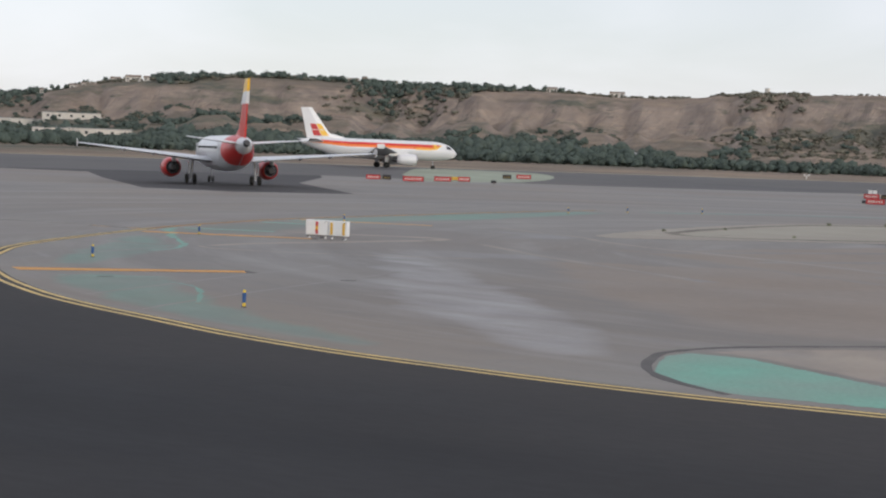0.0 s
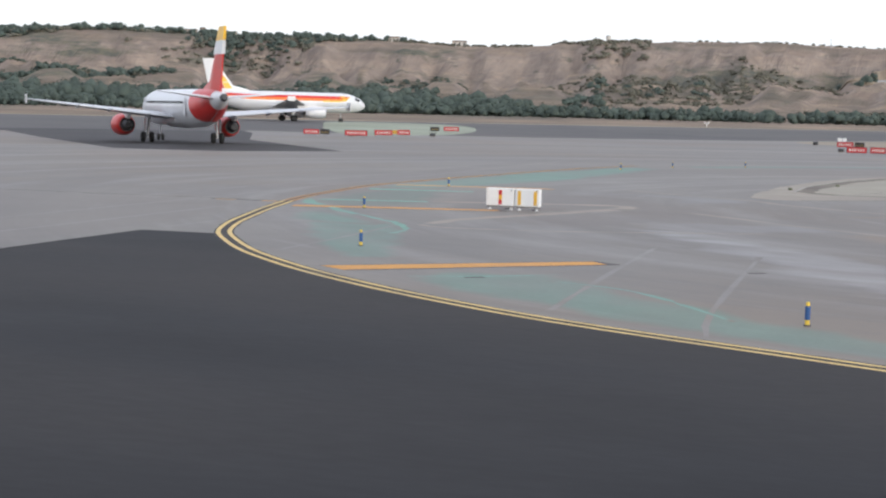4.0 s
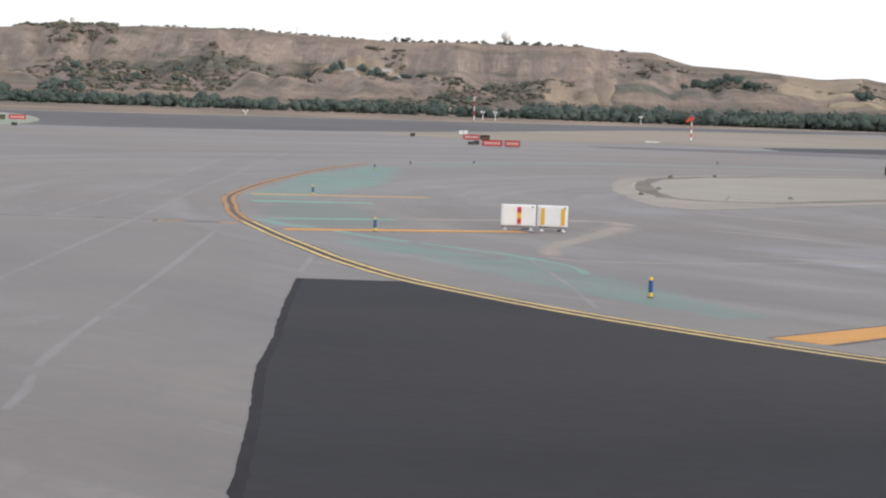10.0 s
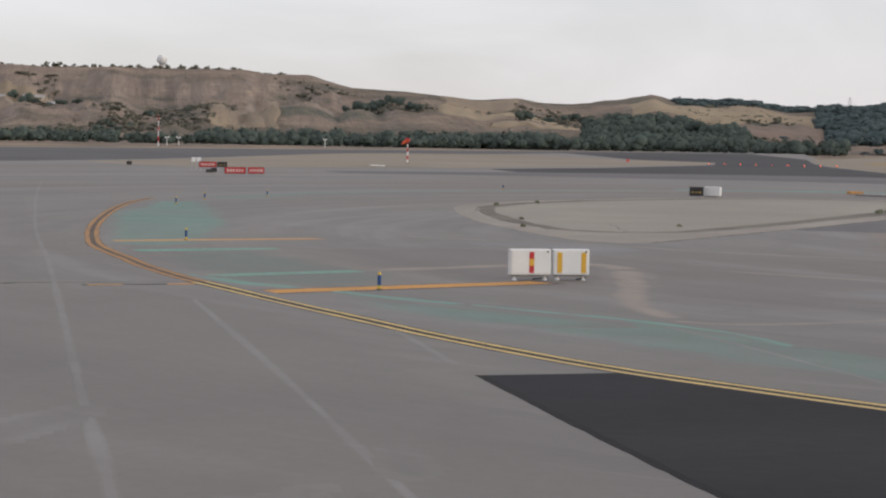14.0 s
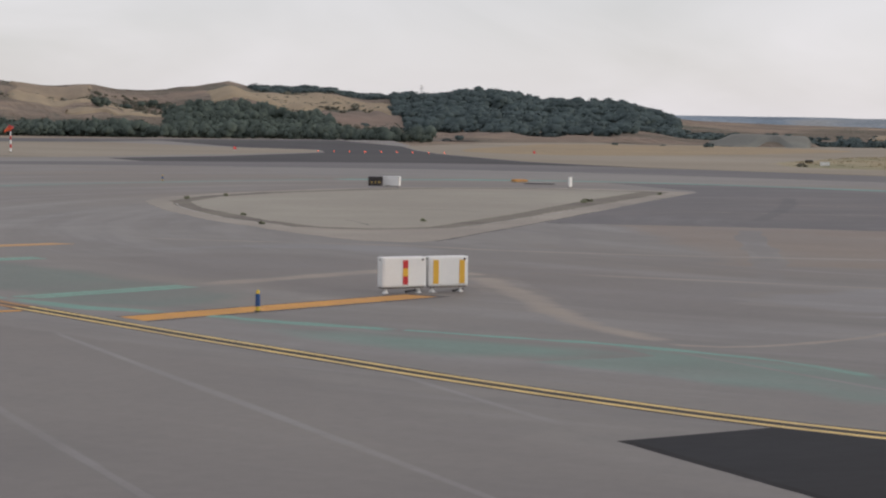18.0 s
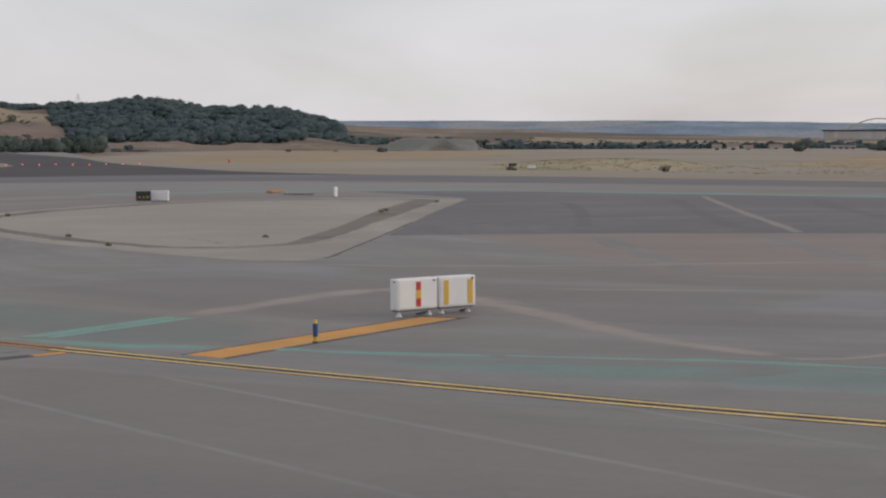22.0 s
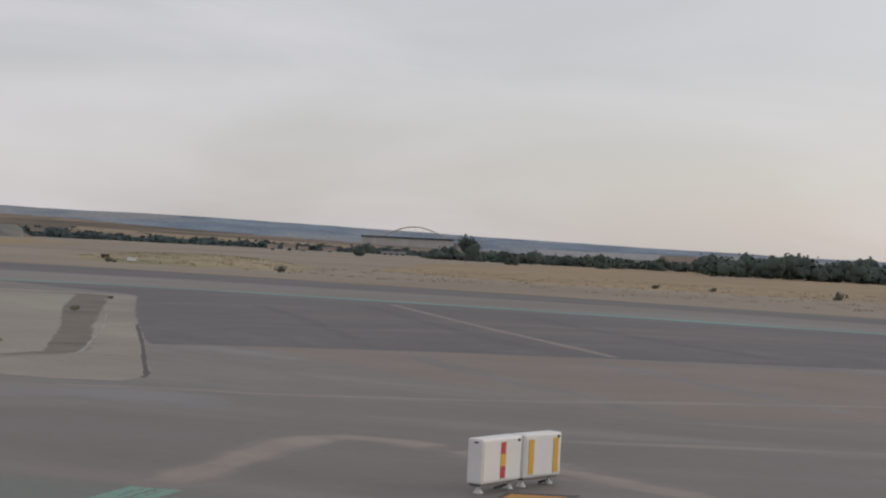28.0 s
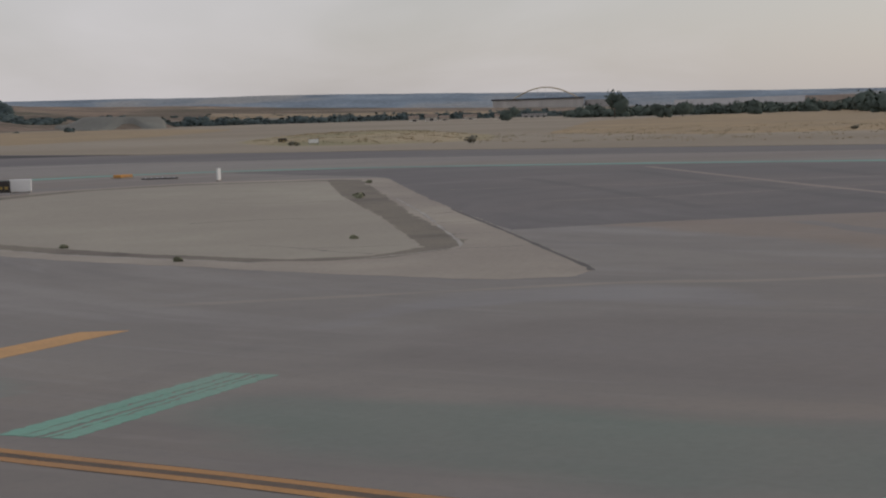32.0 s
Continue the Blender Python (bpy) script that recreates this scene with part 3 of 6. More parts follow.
def sheet(name, outline, level, mat, label, category="pavement", kind="structure", ragged=0.0, parent=None, feather=0.0, over=None):
    """A flat layer on the ground, cut where the ground bends, with a thin rim or a coat that thins out over feather metres."""
    bm, lift = bmesh.new(), layer(level)
    if ragged:
        dense = []
        for (x0, y0), (x1, y1) in zip(outline, outline[1:] + outline[:1]):
            n = max(1, int(math.hypot(x1 - x0, y1 - y0) / (ragged * 2.2)))
            for k in range(n):
                t = k / n
                px, py = x0 + (x1 - x0) * t, y0 + (y1 - y0) * t
                q = 0.35 / ragged
                dense.append((px + 1.6 * ragged * noise.noise((px * q, py * q, 2.2)), py + 1.6 * ragged * noise.noise((px * q, py * q, 9.4))))
        outline = dense
    coat = bm.verts.layers.float.new("coat")
    if feather:
        thin_coat(bm, coat, outline, feather)
    else:
        bm.faces.new([bm.verts.new((x, y, 0)) for x, y in outline])
        for v in bm.verts:
            v[coat] = 1.0
    for at, across in (((0, 40, 0), (0, 1, 0)), ((0, 700, 0), (0, 1, 0)), ((0, 261.63, 0), (-1, 1, 0)), ((0, 332.34, 0), (-1, 1, 0))):
        bmesh.ops.bisect_plane(bm, geom=bm.verts[:] + bm.edges[:] + bm.faces[:], plane_co=at, plane_no=across)
    bmesh.ops.triangulate(bm, faces=bm.faces[:])
    for v in bm.verts:
        v.co.z = rise(v.co.x, v.co.y) + (lift if not feather or v[coat] > 0.02 else rim_height()) + (over(v.co.x, v.co.y) if over else 0.0)
    bm.normal_update()
    for f in bm.faces:
        if f.normal.z < 0:
            f.normal_flip()
    if not feather:
        skirt(bm)
    if parent:
        return part(name, bm, mat, parent, label)
    ob = new(name, mesh_of(name, bm, mat))
    return tagged(ob, label, category, kind=kind)


def ribbon(name, line, width, level, mat, label, category="marking", shift=0.0, parent=None, wave=0.0, feather=False):
    """A painted stripe along a line on the ground."""
    rng = random.Random(name + str(round(line[0][0], 2)))
    bm, lift = bmesh.new(), layer(level)
    coat = bm.verts.layers.float.new("coat")
    pts = [Vector((*p, 0)) for p in line]
    rows = []
    for k, p in enumerate(pts):
        d = (pts[min(k + 1, len(pts) - 1)] - pts[max(k - 1, 0)]).normalized()
        side = Vector((-d.y, d.x, 0))
        w = width / 2 * (1 + rng.uniform(-wave, wave))
        offs = (shift + w, shift + w * 0.35, shift - w * 0.35, shift - w) if feather else (shift + w, shift - w)
        end = 0.0 if k in (0, len(pts) - 1) else 1.0
        row = []
        for j, o in enumerate(offs):
            q = p + side * o
            v = bm.verts.new((q.x, q.y, rise(q.x, q.y) + (rim_height() if feather and j in (0, 3) else lift)))
            v[coat] = end * (0.0 if feather and j in (0, 3) else 1.0) if feather else 1.0
            row.append(v)
        rows.append(row)
    for r0, r1 in zip(rows, rows[1:]):
        for j in range(len(r0) - 1):
            bm.faces.new((r0[j], r0[j + 1], r1[j + 1], r1[j]))
    bm.normal_update()
    for f in bm.faces:
        if f.normal.z < 0:
            f.normal_flip()
    if not feather:
        skirt(bm)
    if parent:
        return part(name, bm, mat, parent, label)
    return tagged(new(name, mesh_of(name, bm, mat)), label, category, kind="structure")


# ---- the land: aerodrome level, eroded bluffs behind ----
HUB = (-5.0, -55.0)
CREST = [(-75, 34), (-55, 42), (-44.7, 45), (-43.3, 46.5), (-41.2, 45), (-39.4, 53), (-37.9, 63), (-35.3, 68), (-32.4, 72), (-29.4, 71), (-26.4, 69.5), (-22.9, 70), (-20.4, 67.5), (-18, 69.5), (-15.3, 73.5),
         (-12.2, 76), (-9.7, 76), (-7.8, 74.5), (-5.9, 71.5), (-3.9, 69.8), (-0.8, 70.5), (1, 69.8), (2.7, 68.6), (4.1, 68.8), (4.65, 63.4), (5.5, 56.6), (6.3, 55.2), (7.5, 54), (8.8, 49.4), (9.6, 46.6), (10.5, 48),
         (11.2, 49), (12.2, 45.2), (13.1, 45.2), (14, 47.6), (15.1, 51.8), (15.6, 54.6), (16.2, 50.2), (17.5, 45.5), (19, 46), (20, 41.5), (21.4, 40), (22.6, 40.5), (23.8, 45), (24.65, 44.5), (25.4, 39.5), (26.6, 36),
         (27.6, 35), (28.5, 36.5), (29.4, 33.5), (30, 29.5), (30.7, 26), (31.5, 24), (34, 21.5), (37, 20), (40, 16), (45, 11.5), (49, 8.5), (53, 7), (58, 6), (64, 5), (80, 5), (100, 5)]
PLOTTED, BEARING = (-75, -27.35, -13.45, 1.08, 16.6, 24.4, 30, 46.8, 66, 100), (-77, -29.2, -15.35, -0.82, 15.6, 24.5, 30.3, 48.3, 66.5, 100)


def bearing(az):
    """True bearing from the hub for a bearing plotted on the rough map."""
    return float(np.interp(az, PLOTTED, BEARING))


def crest(az):
    return float(np.interp(az, [c[0] for c in CREST], [c[1] for c in CREST]))


BLUFF = [(0, 0), (640, 0), (760, 0.03), (950, 0.15), (1060, 0.27), (1110, 0.36), (1260, 0.44), (1400, 0.55), (1470, 0.88), (1520, 0.96), (1600, 1.0), (2400, 1.02), (5000, 1.03)]
ROLLING = [(0, 0), (640, 0), (800, 0.06), (1000, 0.28), (1200, 0.55), (1400, 0.85), (1600, 1.0), (2400, 1.02), (5000, 1.03)]
FLAT = [(0, 0), (700, 0), (1000, 0.10), (1200, 0.25), (1500, 0.80), (1600, 1.0), (2600, 1.1), (5000, 1.2)]


def table(rows, v):
    return float(np.interp(v, [r[0] for r in rows], [r[1] for r in rows]))


def land(x, y):
    dx, dy = x - HUB[0], y - HUB[1]
    r, az = math.hypot(dx, dy), math.degrees(math.atan2(dx, dy))
    low = rise(x, y) - 0.35 * min(max((270 - (y - x) * 0.70711) / 8, 0), 1)  # bedding under the pavements
    if r < 600 or abs(az) > 100:
        return low if abs(az) <= 100 else -0.35
    a = min(max((az - 3) / 5, 0), 1)
    b = min(max((az - 28) / 6, 0), 1)
    arc = math.radians(az) * 1500
    spur = 62 * noise.noise((arc * 0.0065, 0.3, 4.4)) + 30 * noise.noise((arc * 0.019, r * 0.0015, 8.8)) + 12 * noise.noise((arc * 0.05, r * 0.004, 2.2))
    s = r + spur * (1 - b) * (1 - 0.5 * a) * min(max((r - 780) / 200, 0), 1) * min(max((1640 - r) / 90, 0), 1)
    p = (table(BLUFF, s) * (1 - a) + table(ROLLING, s) * a) * (1 - b) + table(FLAT, r) * b
    h = crest(az) * p
    slope = max(0.0, 1 - abs(p - 0.55) / 0.45)
    g = abs(noise.noise((arc * 0.016, r * 0.0016, 3.1))) + 0.6 * abs(noise.noise((arc * 0.042, r * 0.004, 7.7)))
    h -= (34 * (1 - a) + 10 * a) * (1 - b) * slope * max(0.0, 0.5 - g)
    h -= (7 * (1 - a) + 2 * a) * (1 - b) * slope * max(0.0, 0.3 - abs(noise.noise((arc * 0.085, r * 0.006, 5.2))))
    cliff = max(0.0, 1 - abs(p - 0.74) / 0.24)
    h -= (1 - a) * (1 - b) * cliff * (36 * max(0.0, 0.34 - abs(noise.noise((arc * 0.023, r * 0.0012, 9.1)))) + 17 * max(0.0, 0.3 - abs(noise.noise((arc * 0.06, r * 0.002, 3.7)))))
    h += (5.0 * (1 - b) + 1.0) * min(p * 4, 1) * (1 if p < 0.9 else max(0.0, (1 - p) * 10)) * noise.noise((x * 0.006, y * 0.006, 1.3))
    h += (1 - b) * min(p * 6, 1) * min(max((1620 - r) / 60, 0), 1) * (2.2 * noise.noise((x * 0.02, y * 0.02, 6.1)) + 1.1 * noise.noise((x * 0.055, y * 0.055, 2.9)))
    q = max(0.0, 1 - math.hypot((az - 33.2) / 1.9, (r - 870) / 70))  # a low spoil heap before the far hills
    h += 5 * min(q * 2.6, 1.0)
    return low * (1 - min(p * 20, 1)) + max(h, 0.0) if p > 0 else low + max(h, 0.0)


def build_land():
    xs = sorted({*range(-4600, -1600, 600), *range(-1600, -1100, 15), *range(-1100, 860, 6), *range(860, 1700, 15), *range(1700, 4800, 500)})
    ys = sorted({*range(-3000, -150, 400), -150, -80, 0, 40, 100, 170, 240, 315, 380, 450, 520, *range(580, 860, 10), *range(860, 1660, 6), *range(1660, 1760, 15), *range(1760, 2700, 90), *range(2700, 4700, 400)})
    co = [(x, y, land(x, y)) for y in ys for x in xs]
    w = len(xs)
    faces = [(j * w + i, j * w + i + 1, (j + 1) * w + i + 1, (j + 1) * w + i) for j in range(len(ys) - 1) for i in range(w - 1)]
    me = bpy.data.meshes.new("ground")
    me.from_pydata(co, [], faces)
    me.polygons.foreach_set("use_smooth", [True] * len(faces))
    me.materials.append(M["earth"])
    tagged(new("ground", me), "dry brown earth rising to eroded bluffs", "ground", kind="structure")


def draped(name, az0, az1, r0, r1, mat, label):
    """A field that follows the slope, with uneven borders."""
    bm = bmesh.new()
    rows = []
    az0, az1 = bearing(az0), bearing(az1)
    for i in range(41):
        row = []
        for j in range(17):
            u, v = i / 40, j / 16
            az = az0 + (az1 - az0) * u + 0.25 * noise.noise((u * 3, v * 4, az0))
            r = r0 + (r1 - r0) * v + 45 * noise.noise((u * 2.5, v * 1.5, r0 * 0.1))
            a = math.radians(az)
            x, y = HUB[0] + r * math.sin(a), HUB[1] + r * math.cos(a)
            row.append(bm.verts.new((x, y, land(x, y) + (1.8 if 0 < i < 40 and 0 < j < 16 else -0.5))))
        rows.append(row)
    for r0, r1 in zip(rows, rows[1:]):
        for j in range(16):
            bm.faces.new((r0[j], r1[j], r1[j + 1], r0[j + 1]))
    ob = new(name, mesh_of(name, bm, mat))
    ob.data.polygons.foreach_set("use_smooth", [True] * len(ob.data.polygons))
    return tagged(ob, label, "field", kind="structure")


def far_ridge(name, r, lift, seed, label):
    """Hills closing the plain, kilometres away, with blue-grey haze put into their colour."""
    rings = []
    for k in range(121):
        az = 26 + 0.65 * k
        c = crest_far(az) + lift + 0.9 * noise.noise((az * 0.35, seed, 0)) + 0.4 * noise.noise((az * 1.3, seed, 4))
        top = 4.5 + (c - 4.5) * r / 1600
        a = math.radians(az)
        sx, cy = math.sin(a), math.cos(a)
        rings.append([(HUB[0] + (r + d) * sx, HUB[1] + (r + d) * cy, top * f - (1 - f) * 3) for d, f in ((-420, 0.0), (-260, 0.45), (-90, 0.85), (0, 1.0), (160, 0.9), (500, 0.0))])
    ob = new(name, mesh_of(name, loft(rings, closed=False, caps=False), M["hazed_hills"]))
    ob.data.polygons.foreach_set("use_smooth", [True] * len(ob.data.polygons))
    tagged(ob, label, "backdrop", kind="structure")


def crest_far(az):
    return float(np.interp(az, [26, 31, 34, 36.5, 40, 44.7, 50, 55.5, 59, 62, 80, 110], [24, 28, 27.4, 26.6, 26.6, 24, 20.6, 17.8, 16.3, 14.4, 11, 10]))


build_land()
draped("field_stubble", 15.9, 22.0, 1225, 1370, M["tanfield"], "pale stubble field on the rolling hill")
draped("field_ploughed", 16.5, 21.6, 930, 1200, M["ploughed"], "brown ploughed field below the stubble")
draped("field_stubble_low", 9.8, 13.6, 1180, 1290, M["tanfield"], "pale stubble field before the hills")
draped("field_stubble_strip", 11.4, 14.7, 1060, 1120, M["tanfield"], "pale stubble strip above the wood")
draped("field_far_ploughed", 33.8, 44, 1010, 1150, M["spoil"], "dull grey-brown field on the far plain")
draped("field_far_stubble", 36, 47, 1230, 1330, M["tanfield"], "pale field on the far plain")
draped("field_shelf", -5.8, -2.4, 1425, 1458, M["shelf"], "pale shelf with a farm on the bluff")
draped("field_slope", 2.4, 4.7, 1020, 1130, M["shelf"], "pale bare patch on the slope")
draped("field_slope_high", 9.9, 12.3, 1300, 1440, M["shelf"], "pale field high on the rolling hill")
draped("field_spoil", 31.0, 33.9, 800, 945, M["spoil"], "grey-green spoil heap before the far hills")
far_ridge("backdrop", 4300, 2.0, 1.7, "far hills across the plain, coloured blue-grey with haze")

# ---- pavements ----
EDGE = curve_through([(64, -40), (52, -42.2), (45, -42.9), (39.5, -43.0), (36.5, -43.1), (33.4, -42.9), (30.6, -42.5), (27.3, -41.9), (23.5, -40.7), (20, -39.15), (17, -37.8), (14, -36.2), (10.5, -33.8), (7.9, -31.7), (5.3, -29.3),
                      (2.1, -25.8), (-0.4, -22.4), (-2.3, -19.4), (-4.3, -15.0), (-5.6, -11.5), (-7.1, -7.4), (-8.4, -3.5), (-9.8, 0.8), (-11.0, 5.5), (-11.6, 8.7), (-12.4, 12.5), (-13.2, 18), (-13.8, 30), (-13.8, 44), (-13.2, 57.5), (-11.8, 68)], 0.9)
NEAR = [(-900, -690), (-420, -200), (-230, 0), (-131, 113), (-100, 166), (-60, 183), (-33, 214), (-10, 260), (27, 338), (74, 389), (126, 464), (230, 590), (420, 790), (640, 1010)]
FAR = [(-900, -510), (-420, -30), (-210, 182), (-123, 262), (-60, 328), (0, 388), (60, 448), (139, 527), (270, 658), (400, 788), (620, 1008)]
L1 = [(8, 168), (41, 178), (80, 178), (99, 160), (111, 124), (118, 82), (122, 50), (124, -60), (124, -240)]
L2 = [(10, 156), (36, 152), (62, 143), (78, 128), (93, 98), (102, 72), (107, 45), (108, -60), (108, -240)]
TEAL_LINE = [(-8, 68), (2, 83), (16, 93), (36, 103), (55, 101), (68, 90), (77, 70), (84, 46), (89, 15), (92, -60), (92, -240)]

sheet("pavement", [(-900, -760), (124, -760), *L1[:2:-1], (104, 200), (123, 276), (142, 334), (181, 437), (235, 594), *NEAR[11::-1]], 1, M["apron"], "stained grey-brown concrete apron of the taxiways")
sheet("runway", NEAR + FAR[::-1], 2, M["runway"], "dark grey asphalt runway along the field", "runway")
sheet("pavement_shoulder", [(x - 0.5, y + 0.5) for x, y in FAR[1:9]] + [(x - 9, y + 9) for x, y in FAR[8:0:-1]], 1, M["sand"], "pale sandy strip behind the runway", "ground")
sheet("pavement_connector", [(36, 178), (80, 178), (99, 160), (101, 198), (120, 276), (139, 334), (177, 437), (190, 530), (100, 440), (104, 355), (112, 325), (97, 280), (85, 262), (60, 225), (36, 200)], 2.5, M["link"], "worn dark asphalt link to the runway")
sheet("pavement_sand_strip", curve_through([(-8, 183), (14, 195), (31, 206), (53, 230), (82, 265), (96, 283), (110, 325), (103, 352), (82, 383), (66, 378), (27, 338), (-6, 262), (-24, 216), (-8, 183)], 5)[:-1], 3, M["sand"], "pale sandy strip between runway and taxiway", "ground")
sheet("ground_field", [(125, -300), (123, 51), (119, 85), (112, 126), (101, 160), (102, 198), (121, 276), (140, 334), (178, 437), (260, 560), (640, 960), (1500, 960), (1500, -300)], 3, M["sand"], "pale sandy verge beyond the taxiway", "ground")
sheet("grass_field", [(185, -20), (192, 60), (190, 100), (176, 128), (194, 174), (250, 215), (380, 310), (700, 430), (1400, 520), (1400, -300), (190, -300)], 4, M["drygrass"], "straw-coloured dry grass field", "grass", ragged=1.2)
sheet("grass_strip", curve_through([(142, 296), (152, 335), (200, 425), (310, 590), (420, 640), (359, 459), (240, 335), (173, 284), (150, 276)], 10), 4, M["drygrass"], "straw-coloured grass between the pavements", "grass", ragged=1.0)
sheet("grass_mound", curve_through([(133, 168), (140, 183), (160, 212), (190, 240), (220, 262), (236, 252), (216, 215), (186, 180), (160, 156), (146, 152), (135, 158), (133, 168)], 5)[:-1], 5, M["straw"], "low bank of straw-coloured and greenish grass", "grass", ragged=0.8, feather=5.0, over=mound)
sheet("taxiway_band", curve_through(L1, 6) + curve_through(L2, 6)[::-1], 3, M["old_asphalt"], "dark worn asphalt band along the taxiway", "pavement")
sheet("taxiway_near", [(56, 75), (54.2, 71.6), (31.7, 46.2), (21.2, 32.6), (26, 30), (31.3, 26.3), (41.7, 16.8), (62, -3), (98, -60), (92, -60), (89, 15), (84, 46), (77, 70), (67, 89), (59, 95)], 3, M["old_asphalt"], "dark worn asphalt of the crossing taxiway", "pavement")
sheet("taxiway_patch", [(-133, 112), (-112, 118), (-89, 93), (-61, 65), (-51, 67), (-44, 79), (-61, 99), (-72, 112), (-92, 150), (-101, 164), (-118, 140)], 3, M["link"], "dark patch where the taxiway joins the runway", "pavement")
sheet("grass_green", curve_through([(-100, 190), (-120, 235), (-112, 246), (-90, 232), (-76, 196), (-77, 158), (-100, 190)], 6)[:-1], 3, M["pale_green"], "pale green island behind the red signs", "grass")

asphalt_edge = [p for p in EDGE if p[1] < -20.2]
BROKEN = [(x + 0.03 * noise.noise((x, y * 1.1, 3.0)) + 0.022 * noise.noise((x, y * 4.0, 8.0)), y) for x, y in curve_through([(-4.65, -20.75), (-4.4, -23.4), (-4.15, -26), (-3.85, -29), (-3.5, -32), (-3.2, -35.5), (-2.55, -40.2), (-2.1, -43.9), (-1.7, -47), (-0.3, -62), (2, -110)], 0.3)]
sheet("asphalt_new", [*asphalt_edge, *BROKEN, (4, -200), (120, -200), (120, -36)], 3, M["asphalt"], "fresh dark asphalt of the taxiway turn", "pavement", ragged=0.0)
ribbon("asphalt_lip", BROKEN, 0.17, 4, M["tyre"], "tarry edge of the fresh asphalt", "pavement", shift=0.05, wave=0.15)


# taxiway side stripes: two yellow lines with a dark line between
stripe = tagged(new("edge_marking"), "double yellow taxiway edge line with dark borders", "marking", kind="structure")
EDGE_NEW, EDGE_OLD = [p for p in EDGE if p[1] < -0.4], [p for p in EDGE if p[1] > -1.4]
ribbon("dark_border", EDGE_NEW, 0.66, 5, M["line_black"], "black border paint", parent=stripe, wave=0.10)
ribbon("dark_border", EDGE_OLD, 0.62, 5, M["border_worn"], "worn dark border paint", parent=stripe, wave=0.10)
ribbon("outer_line", EDGE_OLD, 0.19, 6, M["yellow_old"], "worn orange painted line", shift=0.195, parent=stripe, wave=0.12)
ribbon("inner_line", EDGE_OLD, 0.19, 6, M["yellow_old"], "worn orange painted line", shift=-0.195, parent=stripe, wave=0.12)
ribbon("outer_line", EDGE_NEW, 0.155, 6, M["yellow"], "yellow painted line", shift=0.195, parent=stripe, wave=0.04)
ribbon("inner_line", EDGE_NEW, 0.155, 6, M["yellow"], "yellow painted line", shift=-0.195, parent=stripe, wave=0.04)
ribbon("marking_teal_line", curve_through(TEAL_LINE[3:], 4), 3.0, 5, M["teal_band"], "faded teal band along the taxiway", wave=0.05)
ribbon("marking_teal_line_faint", curve_through(TEAL_LINE[:4], 3), 4.5, 4.5, M["teal_worn"], "faint rest of the teal band", wave=0.2, feather=True)


def painted_bar(outline, label, paint="orange"):
    """An orange bar with a black border on its two long sides."""
    bar = tagged(new("orange_bar"), label, "marking", "orange bars in the turn", kind="structure")
    a, b, c, d = [Vector((*p, 0)) for p in outline]
    along, across = (b - a).normalized(), (d - a).normalized()
    w = 0.1
    big = [a - across * w, b - across * w + along * 0.15, c + across * w * 1.6 + along * 0.35, d + across * w * 1.6]
    if paint == "orange":
        sheet("border", [(v.x, v.y) for v in big], 5, M["black_paint"], "worn black border", ragged=0.015, parent=bar)
    sheet("paint", [(v.x, v.y) for v in (a, b, c, d)], 6, M[paint], "orange road paint", parent=bar)


painted_bar([(-7.6, -3.65), (0.55, -0.35), (1.1, -1.15), (-7.25, -4.6)], "wide orange painted bar with black edges")
painted_bar([(5.9, -28.8), (11.75, -22.9), (12.35, -23.55), (6.9, -29.5)], "wide orange painted bar in the bend")
painted_bar([(-12.6, 19.4), (-4.4, 21.9), (-3.7, 21.2), (-12.3, 18.4)], "faded orange bar on grey pavement", "orange_faded")

for bar in ([(-9.1, 1.7), (-4.4, 3.8), (-4.0, 3.0), (-8.5, 1.0)], [(-11.6, 13.4), (-6.3, 15.1), (-6.0, 14.1), (-11.2, 12.3)]):
    a, b, c, d = [Vector((*p, 0)) for p in bar]
    mark = tagged(new("teal_bar"), "brushed teal paint bar on grey concrete", "marking", "teal bars in the turn", kind="structure")
    for lo, hi in ((0.0, 0.30), (0.34, 0.52), (0.60, 0.70), (0.74, 1.0)):
        q = [a.lerp(d, lo), b.lerp(c, lo), b.lerp(c, hi), a.lerp(d, hi)]
        sheet("stroke", [(v.x, v.y) for v in q], 6, M["teal"], "", ragged=0.045, parent=mark)

INNER = [(-9.6, 1.8), (-9.3, 1.2), (-8.3, -0.7), (-7.6, -1.8), (-6.3, -3.0), (-5.5, -4.1), (-4.5, -5.7), (-2.5, -7.8), (-1.0, -9.6), (0.4, -11.1), (1.2, -12.4), (2.3, -14.5), (2.7, -17)]
ribbon("marking_inner_teal", curve_through(INNER, 0.6), 0.42, 5, M["teal_line"], "thin teal line inside the bend", wave=0.55, feather=True)
ribbon("marking_inner_teal_brush", curve_through(INNER[1:5], 0.6), 0.85, 5.3, M["teal_line"], "broad teal brush mark by the edge line", wave=0.35, feather=True)
ribbon("marking_inner_teal_brush_low", curve_through(INNER[4:8], 0.6), 0.6, 5.3, M["teal_line"], "broad teal brush mark below the bar", wave=0.4, feather=True)
ribbon("marking_inner_teal_bend", curve_through([(8.8, -30.2), (10.6, -28.9), (12.3, -27.1)], 0.6), 0.24, 5, M["teal_line"], "thin broken teal line in the bend", wave=0.7, feather=True)
ribbon("marking_inner_teal_arc", curve_through([(12.4, -29.0), (14.5, -29.9), (16.1, -31.6), (18.4, -34.9)], 0.6), 0.22, 5, M["teal_line"], "thin broken teal line beside the bar", wave=0.7, feather=True)
